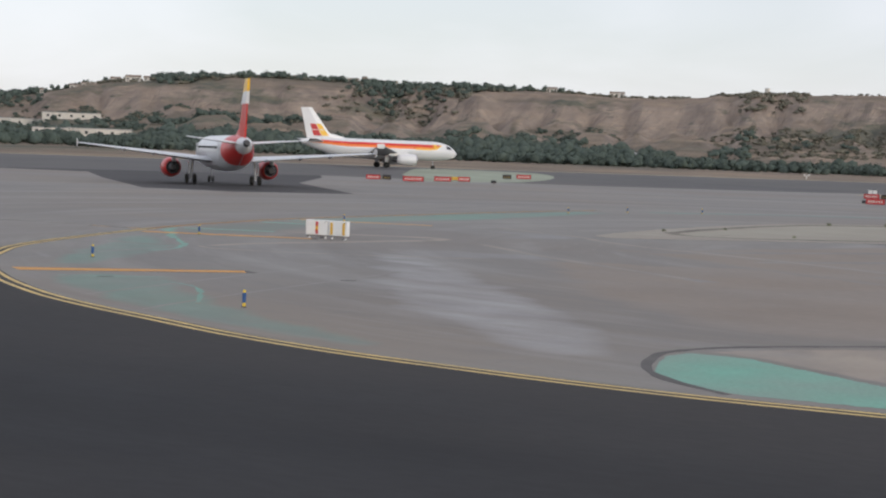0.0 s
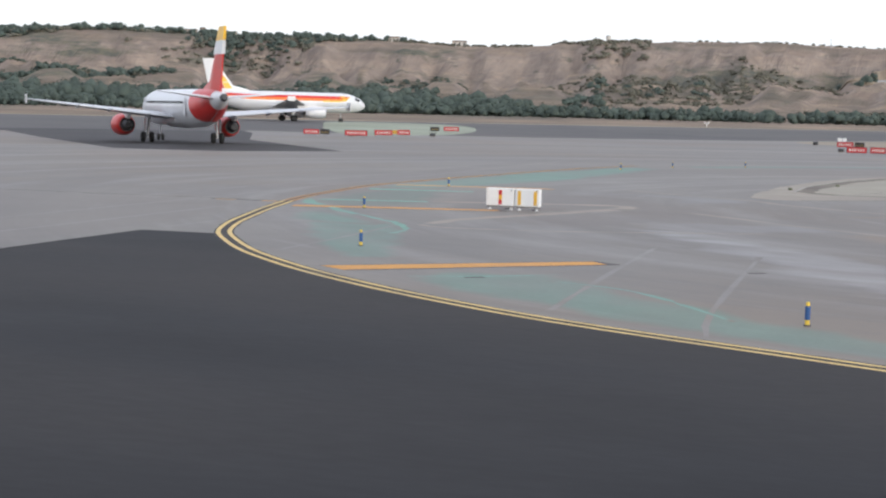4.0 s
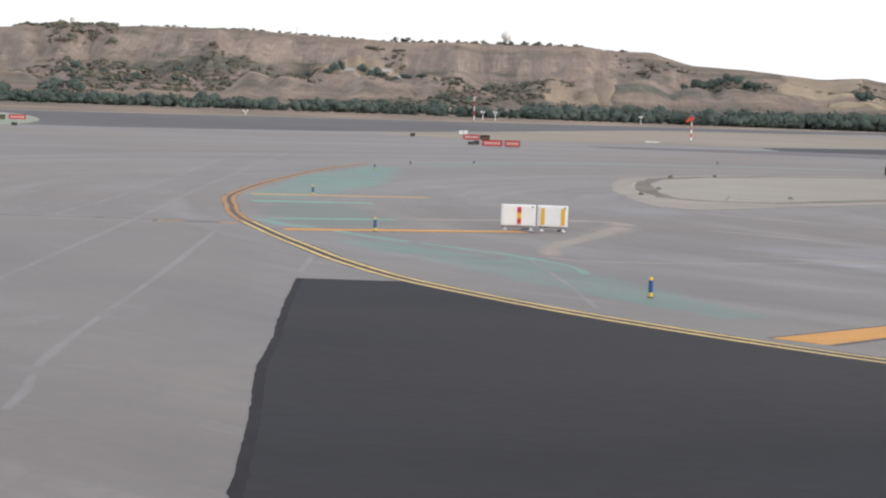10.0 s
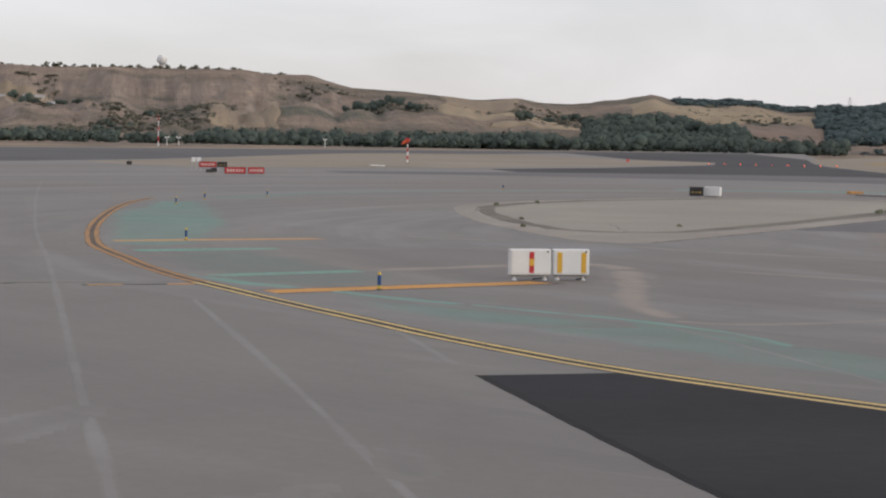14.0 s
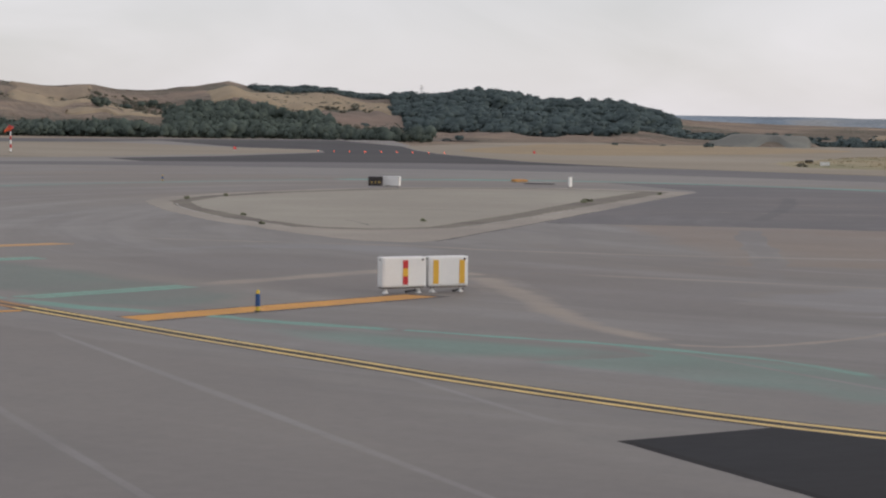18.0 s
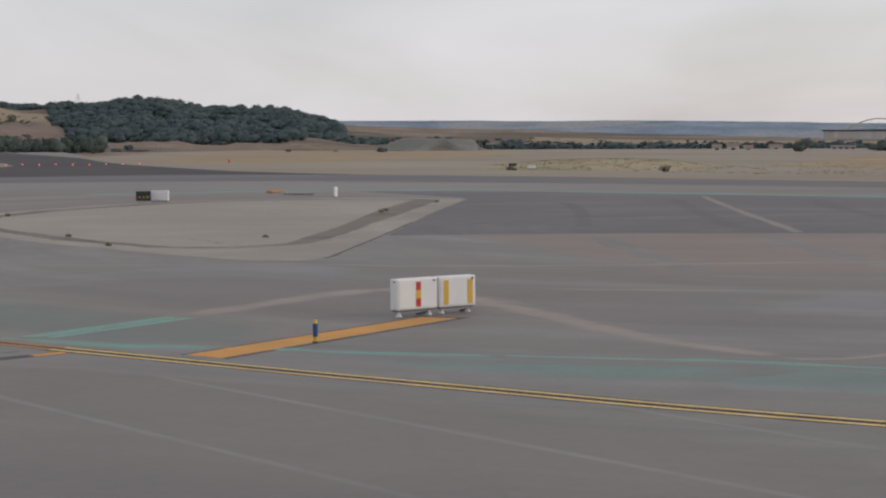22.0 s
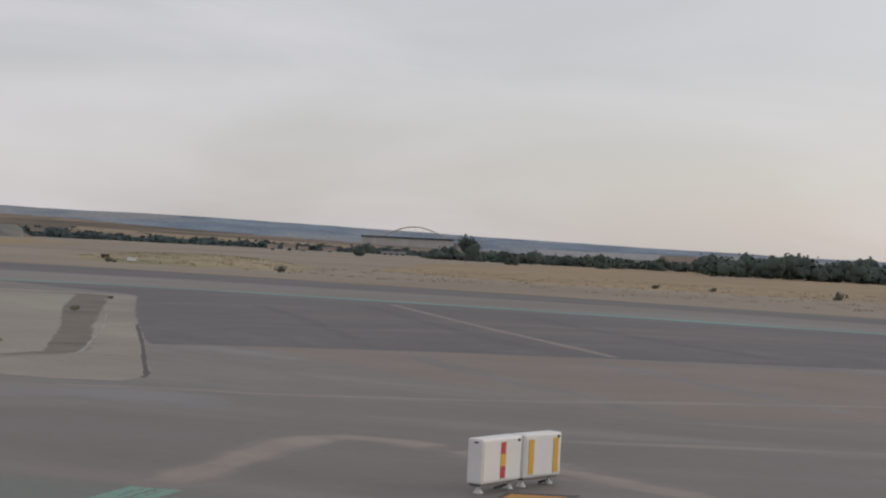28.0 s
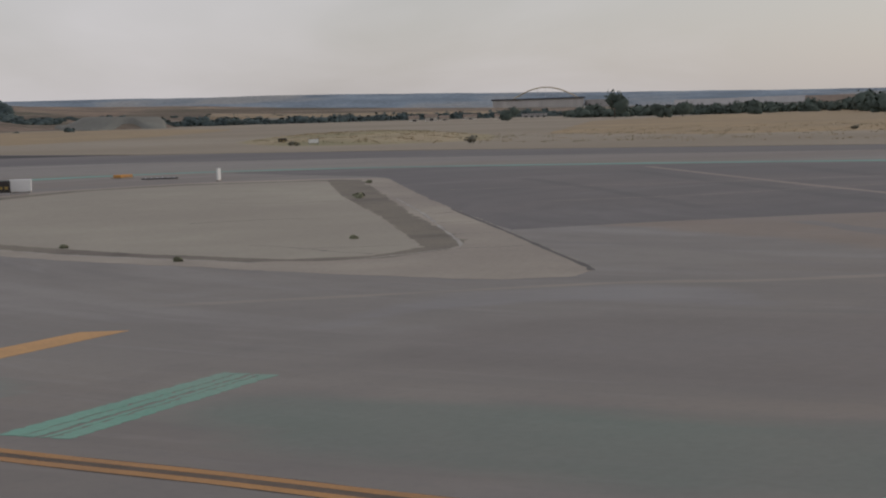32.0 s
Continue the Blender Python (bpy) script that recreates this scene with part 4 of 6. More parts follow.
for x, y in ((10.5, -29.3), (16.6, -23.5)):
    ribbon("marking_dash", [(x - 0.2, y - 0.17), (x, y), (x + 0.2, y + 0.17)], 0.26, 6, M["black_paint"], "short blacked-out dash on the concrete", wave=0.2)
sheet("marking_worn_teal", [(-6.0, -3.5), (-4.5, -5.6), (-2.5, -7.7), (0.8, -11.5), (2.6, -15), (5.9, -22.3), (6.8, -25.2), (5.2, -26.4), (3.3, -24), (0.4, -19.6), (-2.2, -14.4), (-3.5, -12.2), (-4.6, -8.6), (-5.8, -5.4)], 3, M["teal_worn"], "worn teal wash inside the bend", "marking", ragged=0.25, feather=0.9)
sheet("marking_teal_wash_low", [(-6.2, -4.9), (-4.6, -5.9), (-2.4, -7.7), (-0.9, -9.7), (0.3, -11.4), (0.8, -13.4), (-1.2, -13.6), (-3.4, -13.2), (-4.6, -11.6), (-5.4, -8.8)], 4.2, M["teal_worn"], "worn teal wash below the orange bar", "marking", ragged=0.35, feather=1.6)
sheet("marking_worn_teal_bars", [(-9.3, 2.4), (-10.2, 6), (-10.9, 10.4), (-8.8, 14.2), (-6.6, 13.0), (-5.0, 8.4), (-3.6, 4.2), (-2.6, 0.2), (-5.6, -2.5), (-7.6, -2.2), (-8.8, -0.2)], 3, M["teal_dark"], "worn dull green wash between the bars", "marking", ragged=0.3, feather=1.8)
sheet("marking_worn_teal_far", [(-12.6, 17), (-13.2, 32), (-13.2, 46), (-11, 62), (-8.5, 63), (-7.8, 46), (-7.4, 34), (-8.6, 22), (-9.2, 17), (-11.6, 15.6)], 3, M["teal_far"], "worn teal wash beside the edge line", "marking", ragged=0.3, feather=1.2)
sheet("marking_worn_teal_turn", [(8.8, -28.4), (12, -27), (15.5, -31), (18.3, -33.5), (21.2, -35.8), (28, -39.5), (27, -41.2), (22, -39.4), (17, -36.9), (12, -33.6), (8.8, -31)], 3, M["teal_worn"], "worn teal wash beside the bend", "marking", ragged=0.25, feather=0.9)
sheet("pavement_pale_corner", [(33.4, -35.4), (34.6, -33.4), (37.8, -30.1), (60, -17), (70, -34), (56, -40.5), (43, -40), (39, -38.7), (35, -35.8)], 4, M["tan"], "pale tan concrete corner", ragged=0.1, feather=0.4)
sheet("marking_teal_corner", [(33.7, -38.4), (33.3, -36.8), (33.6, -35.8), (35, -35.9), (39, -38.8), (43, -40.2), (52, -41.4), (46, -42.2), (39.5, -42.0), (36.8, -42.2), (35.2, -41.4), (34.2, -40)], 5, M["teal"], "solid teal painted corner", "marking", ragged=0.06)
ribbon("crack_corner", curve_through([(36.6, -42.3), (34.9, -41), (33.8, -39.4), (33.2, -37.4), (33.1, -35.8), (34.2, -33.4), (37.5, -29.9), (41, -27)], 0.5), 0.24, 6, M["black_paint"], "dark joint round the teal corner", "crack", wave=0.4)
sheet("pavement_chalk", [(6.2, -6.2), (11.2, -14.6), (16.6, -23.9), (20.6, -30.1), (25.0, -35.0), (29, -39), (33.2, -40.9), (33.0, -36.2), (31.6, -33.0), (29.9, -29.9), (26.8, -26.0), (23.2, -21.6), (18, -14.2), (12.2, -6.9)], 2.5, M["chalk"], "pale chalky streaks on the concrete", ragged=0.6, feather=1.8)
sheet("pavement_worn_turn", [(-5.2, 13.1), (-2.4, 17.3), (2.4, 16.2), (5.0, 13.2), (6.6, 8.6), (9.6, 6.0), (13.2, 1.0), (12.2, -6.5), (8.0, -9.5), (4.6, -10.6), (2.9, -6.0), (1.8, -1.6), (-1.2, -2.2), (-2.4, 0.8), (-3.4, 4.6), (-4.8, 8.8)], 2.2, M["worn_dark"], "dark tyre-worn concrete in the turn", ragged=0.4, feather=2.2)
sheet("pavement_worn_side", [(-26, -4), (-14, -3), (-10.6, -3.2), (-8.6, -6.4), (-6.9, -11), (-5.4, -16.4), (-5.0, -20.4), (-4.8, -24), (-4.4, -30), (-3.9, -36), (-3.2, -44), (-12, -52), (-26, -42), (-32, -20)], 2.2, M["worn_side"], "darker worn concrete beside the fresh asphalt", ragged=0.3, feather=1.2)
sheet("pavement_bluish", [(-3.6, 18.4), (1.0, 20.6), (5.3, 21.4), (8.9, 18.6), (9.6, 14.0), (6.2, 10.8), (3.7, 13.6), (3.9, 16.2), (1.6, 17.2), (-1.7, 16.6)], 2.6, M["bluish"], "bluish pale film on the concrete before the island", ragged=0.4, feather=1.5)
sheet("pavement_bluish_streak", [(9.1, -2.4), (14.4, -1.0), (17.2, -4.5), (12.6, -8.8), (8.8, -8.6), (7.6, -5.0)], 3.0, M["bluish"], "bluish pale film on the concrete", ragged=0.4, feather=1.3)
sheet("pavement_brown", [(15, -5), (21.5, -17.9), (27.8, -25.8), (32.2, -30.4), (36, -30), (58, -17), (72, 0), (58, 8), (30, 2)], 2, M["brown"], "brownish stained concrete inside the bend", ragged=0.5, feather=2)
sheet("pavement_brown_strip", [(14.1, 6.1), (24.2, 33.2), (32.3, 28.7), (40.2, 16.2), (59.7, -9), (44.5, -15.5), (26, -3.2)], 2, M["brown"], "brownish concrete before the taxiway", ragged=0.4, feather=2)

# ---- the concrete island with its ditch ----
sheet("pavement_island_rim", [(7.6, 58), (10, 64), (16, 71), (26, 79), (35, 83), (45, 82.5), (52.5, 77), (54.3, 72), (36, 50.7), (22.6, 34.6), (10.9, 20.9), (9.0, 19.8), (7.4, 21), (6.5, 27), (5.9, 38), (6.3, 48)], 3.6, M["rim"], "weathered concrete rim of the island", ragged=0.15)
sheet("pavement_ditch", [(9.4, 59), (13, 65.5), (19, 72), (28, 78), (36, 81.3), (44, 80.8), (51.8, 74), (52.0, 72), (27.4, 43.6), (15.8, 29.8), (13.6, 28.6), (10.2, 28.6), (8.1, 31.2), (7.4, 40), (7.9, 51)], 4.3, M["ditch"], "dark earthy ditch round the island", ragged=0.2)
sheet("pavement_island", [(10.4, 58), (14, 64.5), (20, 71), (28.5, 76.5), (36.5, 80), (43.5, 79.3), (50.3, 73.4), (37, 58), (25.2, 43.2), (14.2, 30.2), (11.2, 29.4), (9.2, 31), (8.6, 37), (8.9, 50)], 5, M["pale"], "pale concrete surface of the island", ragged=0.12)
ribbon("crack_island", curve_through([(10.3, 20.6), (10.95, 21.05), (14.65, 25.4), (18.55, 29.95), (22.4, 34.5), (30, 43.6)], 0.8), 0.16, 4, M["black_paint"], "dark joint along the island rim", "crack", wave=0.4)

# taxi lines and seams
ribbon("marking_taxi_line", curve_through([(73, 65), (55, 43), (45, 30.6), (37.2, 21)], 2), 1.0, 5, M["tan_old"], "worn tan taxi line", wave=0.15, feather=True)
sheet("marking_tan_strip", [(4, 4.9), (5.6, 3.9), (3.8, -3), (2.6, -7.6), (2.3, -11.5), (1.2, -11.5), (0.9, -7.7), (2.2, -2.6)], 4, M["tan"], "tan strip over an old marking by the signs", ragged=0.16, feather=0.6)
ribbon("marking_tan_arc", curve_through([(1.4, -11.3), (2.4, -12.3), (4.4, -12.3), (7.7, -11.1), (14.1, -7.1)], 0.8), 0.5, 4, M["tan"], "tan strip over an old marking", wave=0.2, feather=True)
ribbon("marking_tan_arc_two", curve_through([(-4.2, 3.6), (-1.6, 4.8), (2.7, 6.9), (4.3, 6.9), (4.8, 5.7), (4.8, 4.4)], 0.8), 1.7, 4, M["tan"], "tan strip over an old marking", wave=0.2, feather=True)
ribbon("marking_tan_line", curve_through([(-2.1, 25.6), (2.1, 22.3), (8.1, 18.0), (9.7, 15.6), (12.1, 13.4), (14.9, 11.2), (22.8, 6.7), (39.8, -4.8)], 2), 1.1, 4, M["tan_faint"], "faint tan line across the apron", wave=0.3, feather=True)
ribbon("marking_tan_line_two", curve_through([(6.9, 5.2), (11.1, 1.2), (15, -2.8), (25.9, -11.6)], 2), 0.9, 4, M["tan_faint"], "faint tan line across the apron", wave=0.3, feather=True)
for seam in ([(-22.5, 110), (-19.7, 70), (-16.4, 29.6), (-14.2, 8), (-12.5, -10), (-11.4, -22), (-10.6, -30), (-10.2, -36), (-9.6, -60)], [(-9.6, -5), (-9.0, -11), (-8.4, -17), (-7.8, -23.5), (-7.3, -29.5), (-6.7, -35.6), (-5.8, -41), (-4.4, -60)], [(-24.5, 90), (-23.1, 68.5), (-17.9, 17.8), (-16.4, -2)], [(-5.7, -9.5), (-5.2, -13.3), (-4.7, -20.6)], [(0.9, -11.3), (2.0, -19), (2.8, -26.3)], [(11.8, -15.5), (13.4, -27.8), (14.6, -36.2)], [(15.6, -18), (17.6, -33.5), (18.7, -38.7)]):
    ribbon("pavement_seam", curve_through(seam, 1.6), 0.30, 3.5, M["seam"], "pale sealed seam in the concrete", "seam", wave=0.3, feather=True)
ribbon("pavement_seam_dark", curve_through([(-60, -5.2), (-18.7, -2.2), (-14.6, -1.5), (-10.1, -0.95)], 1), 0.10, 3.5, M["black_paint"], "dark joint in the concrete", "seam", wave=0.6)
ribbon("marking_old_bar", curve_through([(-12.5, -2.15), (-10.8, -1.9), (-9.25, -1.7)], 0.4), 0.42, 4, M["black_paint"], "blacked-out old bar", "marking", wave=0.1)
for a, b in (((-12.35, -2.12), (-11.4, -2.0)), ((-10.15, -1.82), (-9.4, -1.72))):
    ribbon("marking_old_bar_orange", [a, b], 0.3, 5, M["orange"], "rest of an old orange bar", "marking", wave=0.1)


# rubber streaks and slab joints
for line in ([(28.0, 25.0), (24, 19), (18, 9), (12, 0)], [(34, 20.4), (29, 13), (23, 4)], [(42, 12.0), (37, 7), (30, -2)], [(20.2, 28.6), (17, 22), (13, 14)]):
    ribbon("pavement_skid_apron", curve_through(line, 1.5), 1.5, 3.6, M["skid_apron"], "dark rubber streak across the concrete", "streak", wave=0.3, feather=True)
for k, line in enumerate(([(56, 62), (46, 48), (33, 32)], [(67, 62), (54, 46), (38, 26)], [(74, 54), (60, 38), (45, 17)])):
    ribbon("pavement_skid", curve_through(line, 1.5), 1.8 + 0.5 * (k % 3), 3.5, M["skid"], "dark rubber streak across the taxiway", "streak", wave=0.25, feather=True)
for line in ([(34.4, 44.5), (43.2, 38.6), (50, 36.4), (68, 28)], [(42, 57.5), (50.7, 48.8), (62, 40), (74, 34)]):
    ribbon("pavement_seam_taxiway", curve_through(line, 2), 0.35, 4.5, M["tan_old"], "pale joint across the dark taxiway", "seam", wave=0.3, feather=True)
for k in range(9):
    u = (k + 0.5) / 9
    x, y = 12.5 + 37.5 * u, 26.0 + 43.5 * u
    ribbon("crack_rim", [(x - 0.9, y + 0.9), (x + 0.2, y - 0.1), (x + 1.2, y - 1.0)], 0.07, 4, M["black_paint"], "dark joint between the rim slabs", "crack", wave=0.5)
for k, (x, y, w, d) in enumerate(((-7.0, -36.8, 1.6, 0.5), (-5.6, -40.4, 1.9, 0.6), (-8.2, -41.4, 1.2, 0.5), (-4.9, -44.5, 1.6, 0.5), (-9.3, -31.6, 2.0, 0.5), (-12.0, -25.8, 2.4, 0.6), (-7.0, -28.6, 1.3, 0.4), (-12.8, -34.5, 1.5, 0.5))):
    a = 0.5 + 0.35 * k % 1.1
    ring = [(x + w * math.cos(q) * math.cos(a) - d * math.sin(q) * math.sin(a), y + w * math.cos(q) * math.sin(a) + d * math.sin(q) * math.cos(a)) for q in np.linspace(0, math.tau, 20)[:-1]]
    sheet("pavement_stain", ring, 4.4, M["skid_apron"], "dark oily stain on the concrete", "stain", ragged=0.2, feather=0.35)
for line in ([(12.4, 36.5), (12.4, 34.7), (11.8, 31.6), (11.7, 29.9)], [(12.4, 33.5), (13.4, 32.4), (14.4, 31.4)], [(28, 60), (30, 58), (31, 55.5), (33.5, 54.2)], [(19, 48), (22, 46.5), (23.2, 44.6)]):
    ribbon("crack_surface", [(x + 0.12 * noise.noise((x * 1.3, y, 1.0)), y + 0.12 * noise.noise((x, y * 1.3, 5.0))) for x, y in curve_through(line, 0.5)], 0.06, 6, M["black_paint"], "thin crack in the island concrete", "crack", wave=0.7)
sheet("pavement_lane", [(-17.9, -2), (-17.9, 17.8), (-23, 68), (-20, 68), (-14.9, 17.8), (-14.2, 0)], 2.5, M["skid_apron"], "darker worn lane between two seams", "pavement", ragged=0.1, feather=0.5)
sheet("puddle_mud", [(14.5, 207), (19, 205.6), (24, 205.4), (28.5, 207), (29, 209.6), (25, 212), (20, 212.4), (16, 210.5)], 4.5, M["ditch"], "dark muddy hollow on the sandy strip", "ground", ragged=0.4)
for line in ([(10, 28.9), (13.6, 28.9), (15.5, 29.8), (21, 35.8), (27.5, 43.0), (36, 53)], [(8.0, 31), (7.3, 40), (7.9, 50), (9, 56)]):
    ribbon("pavement_chips", curve_through(line, 0.7), 0.22, 5.5, M["chips"], "pale broken edge of the ditch", "pavement", wave=0.9, feather=True)


# ---- lit direction boxes beside the turn ----
def sign_box(x, y, turn, label, strips, w=1.27):
    t = thing("taxiway_sign", x, y, 0, turn, label, "sign", "white signs in the turn")
    shell = box(w, 0.3, 0.78, (w / 2, 0.15, 0.17), 0.035)
    part("housing", shell, M["white"], t, "white enamelled housing")
    part("bottom_tray", box(w - 0.09, 0.24, 0.05, (w / 2, 0.15, 0.125), 0.015), M["tan"], t, "stained bottom tray")
    part("face", box(w - 0.11, 0.012, 0.69, (w / 2, -0.004, 0.215), 0.004), M["white"], t)
    for cx, sw, pieces in strips:
        z = 0.235
        for mat, h in pieces:
            part("strip", box(sw, 0.012, h, (cx, -0.014, z), 0.003), M[mat], t)
            z += h
    part("latch", box(0.06, 0.02, 0.05, (w - 0.11, -0.014, 0.85), 0.006), M["dark"], t)
    part("latch", box(0.02, 0.07, 0.03, (-0.006, 0.12, 0.87), 0.006), M["dark"], t)
    for lx in (0.16, w - 0.16):
        leg = part("leg", rod((lx, 0.15, 0.05), (lx, 0.15, 0.14), 0.035), M["white"], t)
        part("foot", rod((lx, 0.15, 0.0), (lx, 0.15, 0.07), 0.09, 0.04), M["white"], leg, "white cone foot")
    part("cable", rod((0.75, 0.2, 0.03), (1.05, 0.16, 0.07), 0.022), M["dark"], t, "black supply cable")
    return t


sign_box(0.0, -0.1, 4.0, "white box sign with a red and yellow strip", [(0.66, 0.15, [("signred", 0.21), ("sign_yellow", 0.21), ("signred", 0.21)])])
sign_box(1.33, -0.02, -1.0, "white box sign with two yellow strips", [(0.20, 0.15, [("sign_yellow", 0.62)]), (0.94, 0.15, [("sign_yellow", 0.62)])], 1.12)


# ---- blue edge markers ----
def edge_marker():
    t = thing("edge_marker", -4.35, -3.42, 0, 0, "short blue taxiway marker with yellow bands", "marker", "blue edge markers")
    part("foot", rod((0, 0, 0), (0, 0, 0.03), 0.085, 0.07, 14), M["dark"], t)
    part("lower_band", rod((0, 0, 0.03), (0, 0, 0.13), 0.05, 0.05, 14), M["amber"], t, "yellow band")
    part("sleeve", rod((0, 0, 0.13), (0, 0, 0.42), 0.056, 0.056, 14), M["blue"], t, "blue reflective sleeve")
    part("cap", rod((0, 0, 0.42), (0, 0, 0.50), 0.05, 0.035, 14), M["amber"], t, "yellow cap")
    return t


marker = edge_marker()
for x, y in ((3.99, -22.03), (19.87, -34.72), (-9.58, 19.72), (-10.1, 57.5), (-8.2, 66.4), (-3.6, 73.3), (18.4, 97)):
    copy_thing(marker, pose(x, y, rise(x, y)))


# ---- red and black holding signs ----
def panel_sign(name, a, b, height, face, label, category="sign", group="red holding signs", bars=2, lift=0.22):
    (x0, y0), (x1, y1) = a, b
    w = max(math.hypot(x1 - x0, y1 - y0), 0.5)
    cx, cy = (x0 + x1) / 2, (y0 + y1) / 2
    t = thing(name, cx, cy, rise(cx, cy), math.degrees(math.atan2(y1 - y0, x1 - x0)), label, category, group)
    part("housing", box(w, 0.3, height, (0, 0.16, lift), 0.03), M["dark"], t, "dark metal housing")
    part("face", box(w * 0.97, 0.02, height * 0.9, (0, 0, lift + height * 0.05), 0.004), M[face], t)
    ink = "amber_dim" if face == "sign_black" else ("sign_black" if face == "sign_yellow" else "plaster")
    rng = random.Random(str(a))
    for k in range(bars):
        bw = w * 0.8 / bars
        bx = -w * 0.42 + (k + 0.5) * w * 0.84 / bars
        n = 3
        for j in range(n):
            part("lettering", box(bw / n * rng.uniform(0.45, 0.7), 0.012, height * (0.42 if face == "signred" else 0.22), (bx + (j - 1) * bw / n, -0.013, lift + height * 0.28), 0.0), M[ink], t)
    for lx in (-0.4, 0.4):
        part("leg", rod((lx * w, 0.15, 0), (lx * w, 0.15, lift), 0.04), M["steel"], t)
    return t


def facing(cx, cy, w, eye=(-2, -65)):
    """Ends of a panel that looks at a place on the taxiway."""
    d = Vector((cx - eye[0], cy - eye[1])).normalized()
    s = Vector((d.y, -d.x)) * w / 2
    return (cx - s.x, cy - s.y), (cx + s.x, cy + s.y)


M["amber_dim"] = material("dim_yellow_lettering", (0.30, 0.22, 0.06), 0.6)
RED = "red holding position sign with white lettering"
for cx, cy, w, h, face, bars in ((-3.8, 141, 2.4, 0.74, "signred", 2), (-1.4, 142, 1.85, 0.74, "signred", 2), (-6.7, 151, 2.05, 0.66, "signred", 2), (-5.0, 151.8, 1.2, 0.64, "sign_black", 1)):
    panel_sign("holding_sign", *facing(cx, cy, w), h, face, RED if face == "signred" else "black position sign with yellow lettering", bars=bars, lift=0.1 if cy < 145 else 0.6)
for cx, cy, w, h, face, bars in ((-72.8, 144.5, 3.15, 0.74, "signred", 3), (-72.6, 153.5, 2.6, 0.74, "signred", 2), (-72.0, 159.5, 1.9, 0.74, "signred", 2), (-80.6, 193, 1.5, 0.72, "sign_black", 1), (-79.2, 197, 2.6, 0.72, "signred", 2),
                                 (-80.5, 146, 2.2, 0.72, "signred", 2), (-79.3, 148, 1.3, 0.72, "sign_black", 1), (-77, 167, 2.6, 0.55, "sign_yellow", 2), (-108.6, 84.5, 2.75, 0.8, "signred", 3), (-128, 107, 2.5, 0.8, "signred", 2)):
    label = {"signred": RED, "sign_black": "black position sign with yellow lettering", "sign_yellow": "long yellow direction sign"}[face]
    panel_sign("holding_sign", *facing(cx, cy, w, (10, -74)), h, face, label, bars=bars)


def cabinet(name, x, y, w, d, h, mat, label, turn=0.0, group=""):
    t = thing(name, x, y, rise(x, y), turn, label, "cabinet", group)
    part("plinth", box(w * 0.9, d * 0.9, 0.08, (0, 0, 0)), M["rim"], t)
    part("body", box(w, d, h, (0, 0, 0.08), 0.03), M[mat], t)
    part("lid", box(w * 1.06, d * 1.06, 0.06, (0, 0, h + 0.08), 0.02), M[mat], t)
    part("door", box(w * 0.8, 0.02, h * 0.8, (0, -d / 2 - 0.012, 0.08 + h * 0.1), 0.005), M[mat], t)
    return t


for x, y, w, d, h in ((-76, 150, 1.1, 0.5, 0.25), (-70, 166, 0.8, 0.5, 0.35), (-6.6, 147, 0.7, 0.4, 0.3), (-86, 158, 2.6, 0.6, 0.3)):
    cabinet("ground_box", x, y, w, d, h, "pale" if w > 2 else "dark", "low box on the grass by the signs" if w > 2 else "small dark box beside the holding signs", 15, "small boxes")
for x, y in ((-17, 191), (-6, 150)):
    cabinet("ground_box", x, y, 0.7, 0.4, 0.4, "dark", "small dark box on the concrete", 0, "small boxes")
for dx in (0.0, 0.62):
    panel_sign("white_board", *facing(-8.3 + dx, 157 + dx * 0.1, 0.55), 0.6, "white", "small white board behind the red signs", group="white boards", bars=0, lift=1.1)

# black sign with a white sign box, and a white post on the island side
far_sign = panel_sign("position_sign", *facing(31.2, 81.2, 1.1, (-19, -48)), 0.72, "sign_black", "black location sign with yellow lettering", group="island signs", bars=1, lift=0.16)
t = thing("white_sign_box", 32.5, 81.2, rise(32.5, 81.2), -38, "white metal sign box seen from behind", "sign", "island signs")
part("housing", box(1.3, 0.5, 0.74, (0, 0.25, 0.16), 0.04), M["white"], t)
part("tray", box(1.2, 0.4, 0.05, (0, 0.25, 0.11), 0.01), M["rim"], t)
for lx in (-0.45, 0.45):
    part("leg", rod((lx, 0.25, 0), (lx, 0.25, 0.14), 0.04), M["steel"], t)
t = thing("white_post", 48.9, 82.6, rise(48.9, 82.6), 20, "white marker board on the taxiway edge", "post")
part("board", box(0.36, 0.14, 0.78, (0, 0, 0.06), 0.03), M["white"], t)
part("foot", box(0.5, 0.3, 0.06, (0, 0, 0), 0.01), M["rim"], t)
part("top_edge", box(0.3, 0.1, 0.05, (0, 0, 0.84), 0.01), M["steel"], t)
t = thing("white_cover", 20.2, 209.5, rise(20.2, 209.5), 8, "low white cover in the muddy hollow", "cover")
part("hood", box(2.2, 0.9, 0.16, (0, 0, 0.06), 0.05), M["white"], t)
part("base", box(2.5, 1.1, 0.06, (0, 0, 0), 0.01), M["rim"], t)
t = thing("orange_cover", 50.8, 96, rise(50.8, 96), 10, "low orange cover on the taxiway", "cover")
part("hood", box(1.3, 0.8, 0.22, (0, 0, 0.05), 0.08), M["orange"], t)
part("base", box(1.5, 1.0, 0.06, (0, 0, 0), 0.01), M["rim"], t)
t = thing("dark_grate", 50.2, 90.8, rise(50.2, 90.8), -35, "flat dark drain grate in the pavement", "grate")
part("frame", box(2.6, 1.0, 0.05, (0, 0, 0.03), 0.01), M["dark"], t)
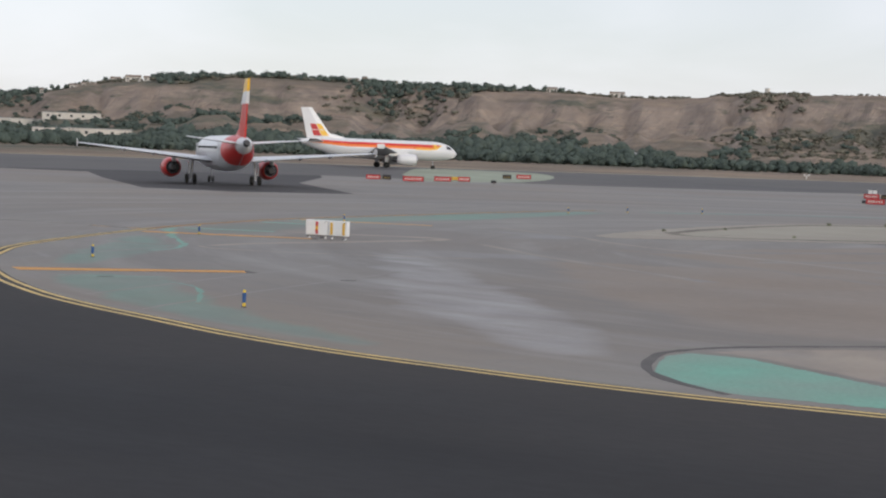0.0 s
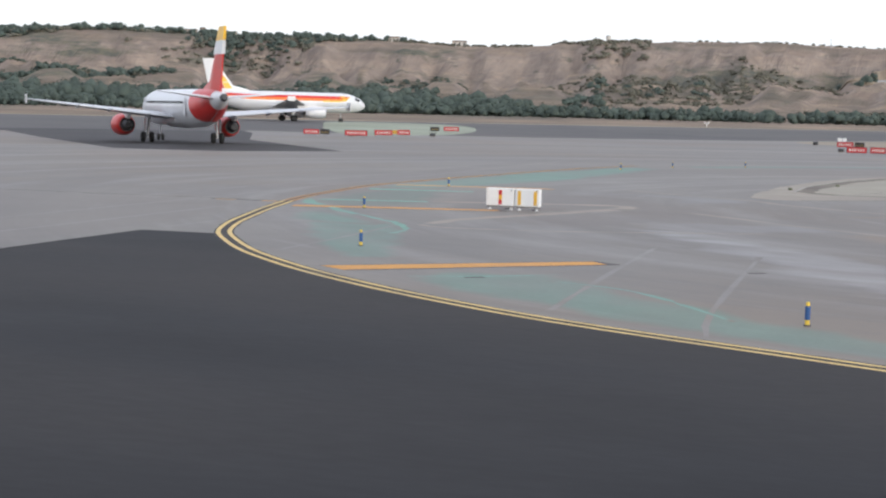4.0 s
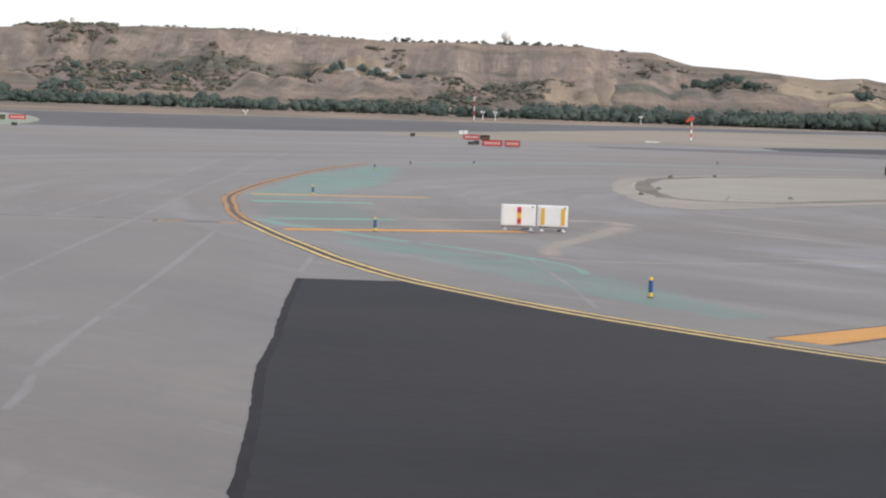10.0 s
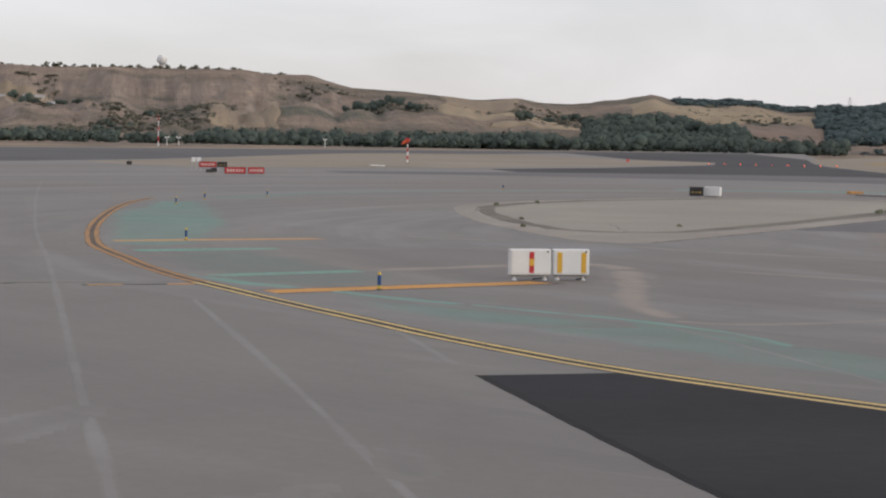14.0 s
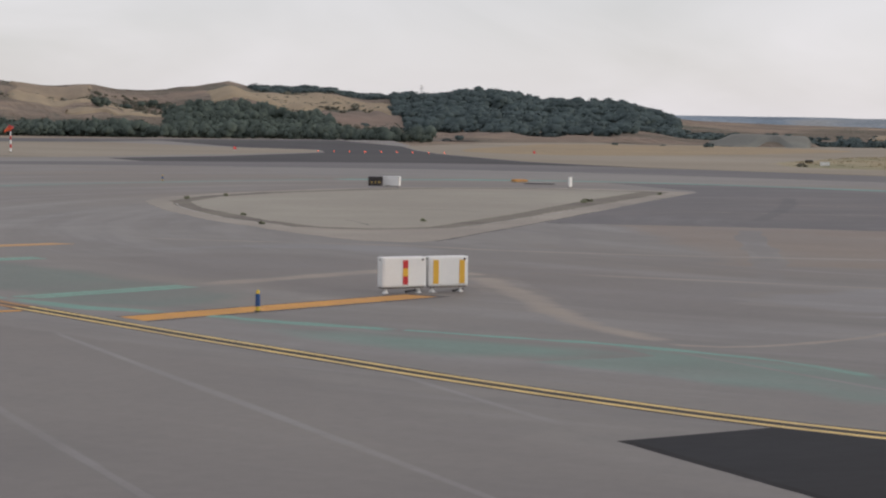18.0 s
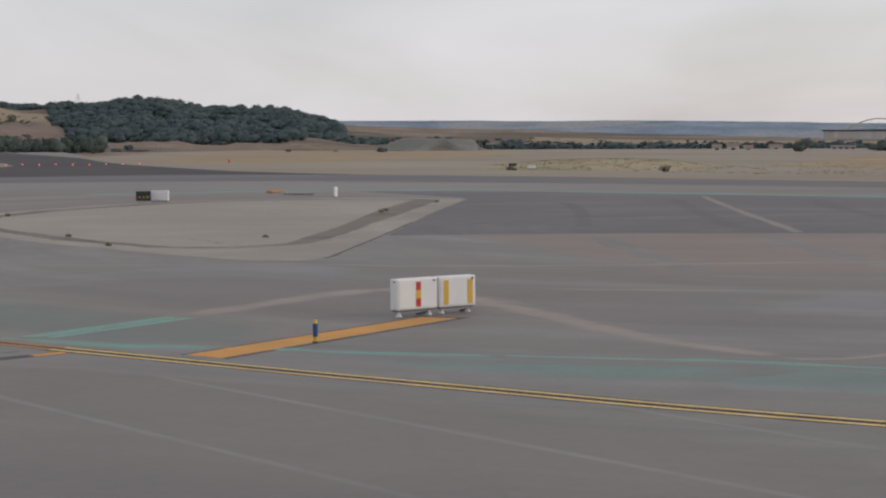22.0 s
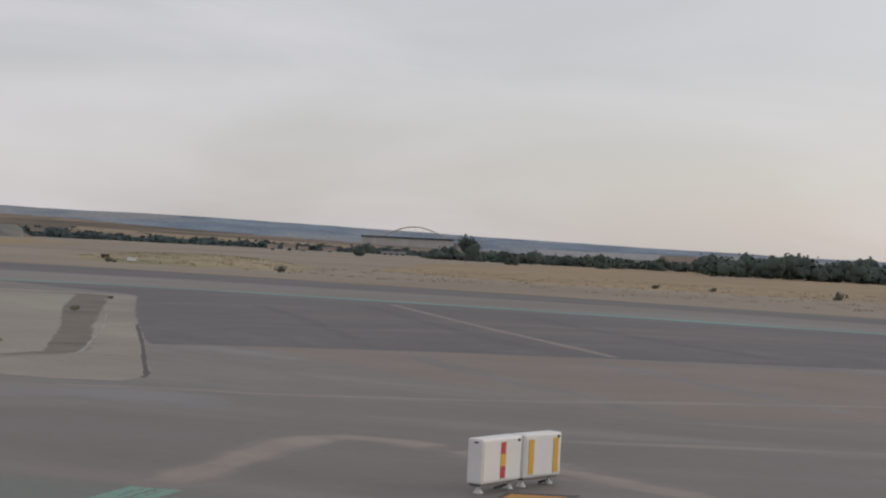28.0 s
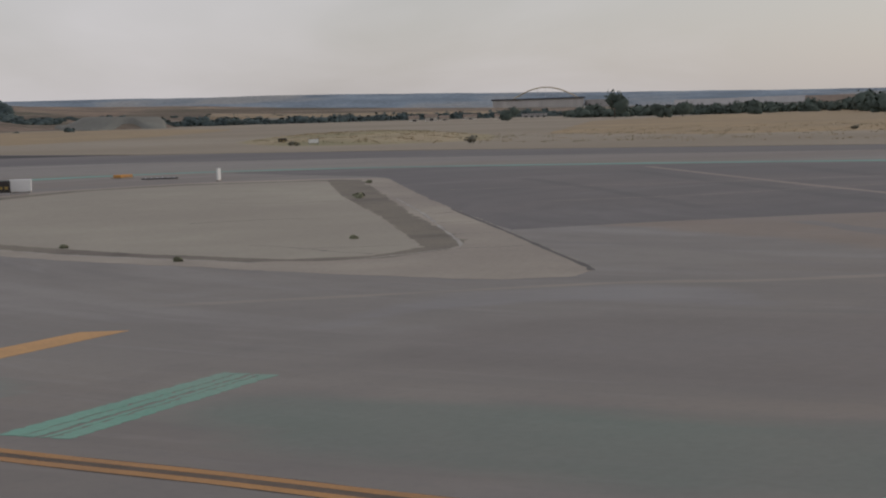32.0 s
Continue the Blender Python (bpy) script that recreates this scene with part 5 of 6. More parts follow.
for k in range(6):
    part("bar", box(0.12, 0.9, 0.03, (-1.0 + k * 0.4, 0, 0.08), 0.0), M["steel"], t)
panel_sign("location_sign", *facing(149.5, 190, 1.3, (-24, -20)), 0.55, "sign_black", "small black sign on the grass", group="field signs", bars=1)
panel_sign("number_board", *facing(139.5, 172, 1.45, (-24, -20)), 0.6, "white", "small white board on the grass", group="field signs", bars=0)
for x, y in ((86, 306), (148, 288)):
    t = thing("red_marker_board", x, y, rise(x, y), 30, "orange-red marker board on the sand", "marker", "red marker boards")
    part("board", box(0.75, 0.1, 0.6, (0, 0, 0.12), 0.02), M["signred"], t)
    part("leg", box(0.08, 0.08, 0.14, (-0.25, 0, 0)), M["steel"], t)
    part("leg", box(0.08, 0.08, 0.14, (0.25, 0, 0)), M["steel"], t)
for k in range(9):
    f = k / 8
    x, y = 100 + 22.5 * f, 292.5 - 14.3 * f
    t = thing("stop_bar_light", x, y, rise(x, y) + 0.012, 0, "lit red stop bar light in the pavement", "lamp", "red stop bar lights")
    part("ring", rod((0, 0, 0), (0, 0, 0.08), 0.22, 0.18), M["dark"], t)
    part("lens", rod((0, 0, 0.08), (0, 0, 0.24), 0.15, 0.08), M["lamp_red"], t, "glowing red lens")


def mast(name, x, y, h, label, top):
    t = thing(name, x, y, rise(x, y), 0, label, "mast")
    n = 6
    for k in range(n):
        part("section", rod((0, 0, h * k / n), (0, 0, h * (k + 1) / n), 0.16 - 0.012 * k, 0.15 - 0.012 * k, 8), M["signred" if k % 2 else "white"], t)
    part("base", box(0.9, 0.9, 0.15, (0, 0, -0.02), 0.02), M["rim"], t)
    top(t, h)
    return t


def sock(t, h):
    part("hoop", rod((0, 0, h - 0.05), (0.1, 0, h + 0.25), 0.5, 0.42, 12), M["signred"], t)
    part("sock", rod((0.1, 0, h + 0.1), (-1.0, 0.1, h - 0.7), 0.42, 0.16, 12), M["lamp_sock"], t, "orange-red fabric sock")


def aerial(t, h):
    for k in range(4):
        part("dipole", rod((-0.8, 0, h * (0.55 + 0.12 * k)), (0.8, 0, h * (0.55 + 0.12 * k)), 0.04), M["white"], t)


M["lamp_sock"] = material("orange_fabric", (0.72, 0.13, 0.06), 0.9, vary=0.1, scale=2.0)
mast("windsock_mast", 29.6, 245, 4.1, "red and white mast with an orange windsock", sock)
mast("glide_path_mast", -16.1, 425, 8.5, "tall red and white antenna mast beyond the runway", aerial)
for x, y, h in ((-13.8, 432, 2.4), (-10.6, 452, 2.4), (36.5, 500, 2.4), (-68, 340, 0.9)):
    t = thing("light_post", x, y, rise(x, y), 20, "slim white light post beyond the runway", "post", "white light posts")
    part("foot", box(0.7, 0.7, 0.12, (0, 0, 0), 0.02), M["rim"], t)
    part("pole", rod((0, 0, 0.1), (0, 0, h), 0.12, 0.09, 10), M["white"], t)
    part("crossbar", box(1.3, 0.16, 0.16, (0, 0, h), 0.03), M["white"], t)
    for lx in (-0.5, 0.5):
        part("lamp", rod((lx, 0, h + 0.14), (lx, -0.1, h + 0.45), 0.14, 0.18, 10), M["white"], t)


# ---- airliners ----
def ring(x, zc, r, ry=None, n=56):
    ry = r if ry is None else ry
    return [(x, ry * math.sin(2 * math.pi * k / n), zc + r * math.cos(2 * math.pi * k / n)) for k in range(n)]


def airliner(name, x, y, heading, length, size, label, red_tail):
    t = thing(name, x, y, rise(x, y) + 0.02, heading, label, "aircraft", "airliners on the taxiways")
    nose = 5.07 + (12.64 if length > 35 else 11.04)
    tail = nose - length
    R, ZC = 1.98, 3.75
    prof = [(0.0, 0.05, -0.55), (0.25, 0.5, -0.5), (0.8, 0.95, -0.40), (1.6, 1.35, -0.25), (2.6, 1.66, -0.12), (3.8, 1.86, -0.03), (5.2, 1.97, 0), (7, R, 0)]
    back = [(0.0, 0.22, 1.15), (0.9, 0.5, 1.05), (2.4, 0.88, 0.88), (4.2, 1.25, 0.62), (6.2, 1.60, 0.34), (8.2, 1.83, 0.13), (10.2, 1.95, 0.02), (11.5, R, 0)]
    stations = [(nose - a, r, dz) for a, r, dz in prof] + [(v, R, 0.0) for v in np.linspace(nose - 9, tail + 13, 8)] + [(tail + a, r, dz) for a, r, dz in back[::-1]]
    body = loft([ring(sx, ZC + dz, r) for sx, r, dz in stations])
    fus = part("fuselage", body, M["skin"], t, "white painted fuselage", smooth=True)

    def section(v):
        order = sorted(stations)
        return float(np.interp(v, [s[0] for s in order], [s[1] for s in order])), ZC + float(np.interp(v, [s[0] for s in order], [s[2] for s in order]))

    def patch(pname, x0, x1, a0, a1, mat, skew=0.0, lbl="", parent=fus, out=0.035, sides=(1, -1)):
        """A painted field on the fuselage between two stations and two angles from the top."""
        for side in sides:
            rows = []
            for v in np.linspace(x0, x1, 40):
                row = []
                for f in np.linspace(0, 1, 15):
                    a = math.radians(a0 + (a1 - a0) * f)
                    xx = v + skew * f * ((v - x0) / (x1 - x0))
                    r, zc = section(xx)
                    row.append((xx, side * (r + out) * math.sin(a), zc + (r + out) * math.cos(a)))
                rows.append(row)
            part(pname, loft(rows, closed=False), M[mat], parent, lbl, smooth=True)

    part("exhaust_port", rod((tail - 0.03, 0, ZC + 1.15), (tail + 0.5, 0, ZC + 1.10), 0.27, 0.40, 18), M["dark"], t, "dark exhaust port in the tail cone")
    # wings, tail surfaces
    def foil(root, tip, thick_root, thick_tip, n=10):
        """Between two chords given as (leading x, trailing x, y, z)."""
        rings = []
        for f in np.linspace(0, 1, 6):
            lx, tx, yy, zz = [root[k] + (tip[k] - root[k]) * f for k in range(4)]
            th = thick_root + (thick_tip - thick_root) * f
            up = [(lx + (tx - lx) * s, yy, zz + th * (1.8 * math.sqrt(s) * (1 - s) + 0.05 * (1 - s))) for s in np.linspace(0, 1, n)]
            dn = [(lx + (tx - lx) * s, yy, zz - th * 0.7 * math.sqrt(s) * (1 - s)) for s in np.linspace(1, 0, n)[1:-1]]
            rings.append(up + dn)
        return loft(rings)

    for s in (1, -1):
        w = part("wing", foil((4.3, -3.6, s * 1.2, 2.65), (-3.9, -5.6, s * 17.0, 4.25), 0.75, 0.14), M["wing"], t, "swept grey wing", smooth=True)
        part("wing_fence", box(1.5, 0.06, 0.9, (-4.9, s * 17.02, 3.85), 0.02), M["skin"], w)
        for fy in (4.5, 8.4, 11.8):
            part("flap_fairing", rod((-2.2 - (fy - 4) * 0.26, s * fy, 2.55 + fy * 0.095), (-5.2 - (fy - 4) * 0.12, s * fy, 2.62 + fy * 0.098), 0.24, 0.06), M["wing"], w)
        part("tailplane", foil((tail + 5.6, tail + 1.8, s * 0.5, 4.75), (tail + 2.4, tail + 1.1, s * 6.2, 5.35), 0.35, 0.1), M["skin" if red_tail else "wing"], t, "tailplane", smooth=True)
        # engine
        ec = (s * 5.75, 1.80)
        nac = [(5.6, 0.98), (5.45, 1.08), (4.8, 1.17), (3.6, 1.18), (2.4, 1.05), (1.5, 0.82)]
        e = part("engine", loft([[(vx, ec[0] + r * math.sin(a), ec[1] + r * math.cos(a)) for a in np.linspace(0, 2 * math.pi, 25)[:-1]] for vx, r in nac]), M["red" if red_tail else "skin"], t, "engine nacelle", smooth=True)
        part("intake", rod((5.62, ec[0], ec[1]), (5.70, ec[0], ec[1]), 0.86, 0.86, 20), M["dark"], e)
        part("lip", loft([[(5.58 + o, ec[0] + r * math.sin(a), ec[1] + r * math.cos(a)) for a in np.linspace(0, 2 * math.pi, 25)[:-1]] for o, r in ((-0.1, 1.06), (0.06, 1.03), (0.13, 0.96), (0.10, 0.88))], caps=False), M["steel"], e)
        part("exhaust_duct", rod((1.52, ec[0], ec[1]), (1.46, ec[0], ec[1]), 0.80, 0.78, 20), M["dark"], e, "dark exhaust duct")
        part("exhaust", rod((1.52, ec[0], ec[1]), (0.5, ec[0], ec[1]), 0.62, 0.34, 18), M["dark"], e, "dark exhaust cone")
        part("pylon", box(4.0, 0.32, 1.0, (1.9, ec[0], 2.45), 0.08), M["skin"], e)
        # main gear
        g = part("main_gear", rod((0, s * 3.8, 0.55), (0, s * 3.6, 2.9), 0.14), M["steel"], t, "main landing gear leg")
        for o in (-0.46, 0.46):
            wheel = rod((0, s * 3.8 + o - 0.2, 0.57), (0, s * 3.8 + o + 0.2, 0.57), 0.57, 0.57, 22)
            bmesh.ops.bevel(wheel, geom=[ed for ed in wheel.edges if len(ed.link_faces) == 2 and max(len(f.verts) for f in ed.link_faces) > 4], offset=0.09, segments=2, affect="EDGES")
            part("wheel", wheel, M["rubber"], g)
        part("gear_door", box(0.9, 0.05, 1.4, (0.0, s * 4.05, 1.15), 0.01), M["skin"], g)
    g = part("nose_gear", rod((nose - 5.07, 0, 0.38), (nose - 5.2, 0, 2.3), 0.1), M["steel"], t, "nose landing gear leg")
    for o in (-0.25, 0.25):
        part("wheel", rod((nose - 5.07, o - 0.11, 0.38), (nose - 5.07, o + 0.11, 0.38), 0.38, 0.38, 18), M["rubber"], g)
    part("belly_fairing", loft([ring(v, 2.55, r, 1.7 * r / 0.95) for v, r in ((6.4, 0.2), (5, 0.75), (3, 0.95), (-3, 0.95), (-5, 0.7), (-6.6, 0.2))]), M["skin"], t, smooth=True)

    # fin
    fin_x = tail + 7.6
    fin_root, fin_tip, z0, z1 = (fin_x, tail + 1.9), (tail + 2.6, tail + 0.35), 5.1, 11.7

    def fin_slab(f0, f1, g0, g1, half, n=2):
        """Part of the fin: heights f0..f1 and chord fractions g0..g1."""
        bm = bmesh.new()
        quads = []
        for s in (half, -half):
            q = []
            for f, g_ in ((f0, g0), (f0, g1), (f1, g1), (f1, g0)):
                lx = fin_root[0] + (fin_tip[0] - fin_root[0]) * f
                tx = fin_root[1] + (fin_tip[1] - fin_root[1]) * f
                taper = 1 - 0.55 * f
                edge = 0.35 if g_ in (0.0, 1.0) else 1.0
                q.append(bm.verts.new((lx + (tx - lx) * g_, s * taper * edge, z0 + (z1 - z0) * f)))
            quads.append(q)
        a, b = quads
        bm.faces.new(a)
        bm.faces.new(b[::-1])
        for k in range(4):
            bm.faces.new((a[k], b[k], b[(k + 1) % 4], a[(k + 1) % 4]))
        bmesh.ops.recalc_face_normals(bm, faces=bm.faces[:])
        return bm

    fin = part("fin", fin_slab(0, 1, 0.0, 0.32, 0.24), M["red" if red_tail else "skin"], t, "leading part of the tail fin")
    part("rudder", fin_slab(0, 1, 0.32, 1.0, 0.24), M["red" if red_tail else "skin"], fin, "rear part of the tail fin")
    part("dorsal_fillet", loft([[(fin_x + 2.6, 0, 5.70), (fin_x - 0.4, 0.16, 5.55), (fin_x - 0.4, -0.16, 5.55)], [(fin_x - 1.0, 0.0, 6.6), (fin_x - 1.4, 0.18, 5.6), (fin_x - 1.4, -0.18, 5.6)]]), M["skin" if not red_tail else "red"], fin)
    if red_tail:
        part("yellow_top", fin_slab(0.80, 1.004, -0.01, 1.01, 0.262), M["liv_yellow"], fin, "yellow fin top")
        part("white_wedge", fin_slab(0.60, 0.80, -0.01, 1.01, 0.258), M["skin"], fin, "white band below the yellow top")
        patch("red_tail_field", tail + 2.6, tail + 9.6, 12, 178, "red", -3.2, "red painted rear fuselage")
    else:
        for f0, f1, g0, g1, mat in ((0.14, 0.31, 0.42, 0.72, "signred"), (0.33, 0.50, 0.40, 0.70, "signred"), (0.14, 0.31, 0.12, 0.40, "liv_yellow"), (0.33, 0.50, 0.12, 0.38, "liv_yellow")):
            part("fin_emblem", fin_slab(f0, f1, g0, g1, 0.275), M[mat], fin)
        patch("red_stripe", tail + 3.0, nose - 4.0, 50, 66, "red", -0.8, "red cheat line")
        patch("orange_stripe", tail + 2.0, nose - 4.4, 66, 82, "liv_orange", -0.8, "orange cheat line")
        patch("yellow_stripe", nose - 9.5, nose - 5.2, 76, 86, "liv_yellow", -0.8, "yellow cheat line")
        patch("yellow_nose_field", nose - 6.0, nose - 3.6, 48, 80, "liv_yellow", -1.2, "yellow end of the cheat line")
        patch("name_bar", nose - 11.5, nose - 7.4, 55, 64, "skin", 0.0, "white lettering bar", out=0.03)
    # cockpit and cabin windows
    patch("cockpit_window", nose - 2.6, nose - 1.65, 40, 66, "glass", 0.25, "dark cockpit glass", out=0.012)
    dots = bmesh.new()
    for s in (1, -1):
        for v in np.arange(nose - 7.0, tail + 10.5, -0.533):
            dots = box(0.24, 0.03, 0.34, (v, s * (R * 0.962 + 0.02), ZC + 0.35), 0.0, dots)
    if red_tail:
        tagged(part("cabin_windows", dots, M["window"], fus, "row of cabin windows"), kind="stuff")
    else:
        dots.free()
    for s in (1, -1) if red_tail else ():
        for v in (nose - 5.6, tail + 9.6):
            part("cabin_door", box(0.85, 0.03, 1.8, (v, s * (R * 0.985), ZC - 0.75), 0.01), M["skin"], fus)
    t.scale = (size, size, size)
    return t


airliner("airliner", -67.5, 88.5, 132, 37.57, 1.0, "white airliner with red tail seen from behind", True)
airliner("airliner", -126.0, 228.0, 45, 33.84, 1.0, "white airliner with red, orange and yellow stripes", False)


# ---- far buildings and towers ----
def polar(az, r):
    a = math.radians(bearing(az))
    return HUB[0] + r * math.sin(a), HUB[1] + r * math.cos(a)


def house(az, r, w, d, h, label, mat="plaster", roof="roof", windows=3, turn=None, group="houses on the bluff", sink=1.0, pitched=True, name="house"):
    x, y = polar(az, r)
    z = min(land(x + a, y + b) for a in (-w / 3, w / 3) for b in (-d / 3, d / 3)) - 0.3
    t = thing(name, x, y, z, -az if turn is None else turn, label, "building", group)
    walls = part("wall", box(w, d, h, (0, 0, 0), 0.05), M[mat], t)
    if pitched:
        e = 0.4
        pr = [[(s * (w / 2 + e), -d / 2 - e, h), (s * (w / 2 + e), d / 2 + e, h), (s * (w / 2 + e), 0, h + d * 0.28)] for s in (-1, 1)]
        part("roof", loft(pr), M[roof], t)
    else:
        part("roof", box(w + 0.5, d + 0.5, 0.5, (0, 0, h), 0.05), M[roof], t)
    for k in range(windows):
        wx = -w / 2 + (k + 0.5) * w / windows
        part("window", box(min(1.6, w / windows * 0.5), 0.12, min(1.6, h * 0.35), (wx, -d / 2 - 0.03, h * 0.45)), M["window"], walls)
    return t


rng = random.Random(5)
for az in (-41.2, -40.3, -39.2, -38.4, -37.2, -36.6, -36.0, -35.3, -30.4, -27.6, -34.6, -34.0, -33.2, -32.6, -31.0, -29.6, -28.2, -26.4, -25.4, -24.9, -23.0, -20.9, -18.4):
    house(az + rng.uniform(-0.15, 0.15), 1600 + rng.uniform(-10, 20), rng.uniform(7, 15), rng.uniform(6, 8), rng.uniform(3.2, 4.8), "pale plastered house on the bluff's edge", "plaster")
for az, r, w, h in ((-38.2, 1180, 46, 6), (-36.9, 1160, 40, 5), (-38.9, 1060, 30, 5), (-37.0, 900, 26, 4.5), (-35.5, 880, 34, 5), (-18.9, 935, 7, 3.4), (-18.2, 930, 5, 3), (-16.6, 860, 9, 3)):
    house(az, r, w, 10, h, "pale low building at the foot of the bluff", "plaster", "roof_grey", 5, group="buildings below the bluff", pitched=w < 25)


def radar_dome():
    x, y = polar(1.08, 1640)
    t = thing("radar_tower", x, y, land(x, y) - 1, 0, "white radar dome on a squat tower", "tower")
    part("tower", rod((0, 0, 0), (0, 0, 7.2), 1.6, 1.4, 12), M["plaster"], t)
    for k in range(4):
        a = math.pi / 4 + k * math.pi / 2
        part("strut", rod((2.6 * math.cos(a), 2.6 * math.sin(a), 0), (2.2 * math.cos(a), 2.2 * math.sin(a), 7.4), 0.22, 0.2, 6), M["steel"], t)
    part("deck", rod((0, 0, 7.2), (0, 0, 7.7), 2.9, 2.9, 16), M["steel"], t)
    ball = bmesh.new()
    bmesh.ops.create_icosphere(ball, subdivisions=3, radius=5.0)
    bmesh.ops.translate(ball, vec=(0, 0, 12.0), verts=ball.verts)
    part("dome", ball, M["white"], t, "white faceted dome")


def water_tower(az, r, h, w, mat, label, name):
    x, y = polar(az, r)
    t = thing(name, x, y, land(x, y) - 1, 0, label, "tower")
    part("shaft", rod((0, 0, 0), (0, 0, h * 0.6), w * 0.38, w * 0.32, 10), M[mat], t)
    part("tank", rod((0, 0, h * 0.6), (0, 0, h), w * 0.5, w * 0.5, 14), M[mat], t)
    part("rail", rod((0, 0, h), (0, 0, h + 0.5), w * 0.42, w * 0.36, 14), M["steel"], t)


radar_dome()
water_tower(-27.35, 1620, 9.5, 6, "roof", "brown water tower on the bluff", "water_tower")
water_tower(-13.45, 1620, 9, 5, "plaster", "pale water tower on the bluff", "water_tower")


def arch_hall():
    """A long hall under one big steel arch."""
    x, y = HUB[0] + 1750 * math.sin(radians(48.75)), HUB[1] + 1750 * math.cos(radians(48.75))
    t = thing("arched_hall", x, y, land(x, y) - 0.5, -49, "long hall carried by an ochre steel arch", "building")
    part("wall", box(92, 40, 9, (-8, 0, 0), 0.1), M["hall_wall"], t, "pale panelled wall")
    part("roof_edge", box(95, 43, 1.4, (-8, 0, 9.0), 0.1), M["dark"], t, "dark roof edge")
    part("annex", box(26, 34, 7.5, (54, 0, 0), 0.1), M["roof_grey"], t)
    for k in range(16):
        part("pillar", box(0.9, 0.9, 9, (-52 + k * 6, -20.6, 0)), M["hall_wall"], t)
    pts = [(-37 + 74 * f, 0, 8 + 13.5 * math.sin(math.pi * f)) for f in np.linspace(0, 1, 29)]
    bm = bmesh.new()
    for a, b in zip(pts, pts[1:]):
        bm = rod(a, b, 0.55, 0.55, 6, bm)
    part("arch", bm, M["arch"], t, "ochre steel arch")
    for k in range(2, 27, 3):
        part("hanger", rod(pts[k], (pts[k][0], 0, 9), 0.12), M["steel"], t)


arch_hall()


def pylon(x, y, h, label):
    """A lattice pylon: four leaning legs, braces and three crossarms."""
    t = thing("power_pylon", x, y, land(x, y) - 0.5, 20, label, "pylon")
    for sx in (-1, 1):
        for sy in (-1, 1):
            part("leg", rod((sx * 1.8, sy * 1.8, 0), (sx * 0.35, sy * 0.35, h), 0.16, 0.1, 6), M["steel"], t)
    for k in range(5):
        w0, w1 = 1.8 - 0.26 * k, 1.8 - 0.26 * (k + 1)
        for s in (-1, 1):
            part("brace", rod((-w0, s * w0, h * k / 5.6), (w1, s * w1, h * (k + 1) / 5.6), 0.08, 0.08, 5), M["steel"], t)
    for z, w in ((0.72, 3.6), (0.84, 3.0), (0.96, 2.4)):
        part("crossarm", rod((-w, 0, h * z), (w, 0, h * z), 0.13, 0.13, 6), M["steel"], t)


def pole(az, r, h):
    x, y = HUB[0] + r * math.sin(radians(az)), HUB[1] + r * math.cos(radians(az))
    t = thing("aerial_pole", x, y, land(x, y) - 0.3, 0, "thin grey aerial pole on the bluff", "pole", "poles on the bluff")
    part("shaft", rod((0, 0, 0), (0, 0, h), 0.35, 0.2, 8), M["steel"], t)
    part("aerial", rod((-1.0, 0, h * 0.9), (1.0, 0, h * 0.9), 0.12, 0.12, 6), M["steel"], t)


pylon(HUB[0] + 1605 * math.sin(radians(22.1)), HUB[1] + 1605 * math.cos(radians(22.1)), 15, "grey lattice power pylon on the pine hill")
pole(-7.9, 1560, 9)
pole(-35.8, 1600, 8)
pole(-35.0, 1600, 7)
for az, r, w, h in ((-3.1, 1425, 17, 3.2), (-2.6, 1418, 12, 2.8), (-4.2, 1432, 9, 3.0)):
    house(az, r, w, 7, h, "pale low farm building on the shelf", "plaster", "roof_grey", 3, group="farm on the bluff")
for az, r, w, h in ((41.3, 790, 4, 2.4), (41.75, 770, 5, 2.8), (42.3, 805, 4, 2.2), (43.2, 830, 6, 2.6), (44.0, 800, 4, 2.4)):
    house(az, r, w, 5, h, "small white house beyond the grass field", "plaster", "roof", 1, group="houses beyond the field")
for az, r, w, h, mat in ((52.6, 1300, 60, 4.0, "roof_grey"), (54.5, 1250, 48, 4.5, "roof_grey"), (58.3, 1150, 66, 4.5, "roof_grey"), (55.9, 1000, 30, 4.5, "plaster"), (46.4, 820, 9, 3.2, "plaster"), (47.0, 815, 14, 3.5, "plaster"), (45.3, 860, 12, 3, "roof_grey")):
    house(az, r, w, 16 if w > 20 else 6, h, "low hangar shed beyond the trees" if w > 20 else "small pale shed beyond the field", mat, "roof" if mat != "roof_grey" else "roof_grey", 4, group="sheds beyond the field", pitched=w > 20, name="shed")


# ---- woods and scrub ----
CORES = []


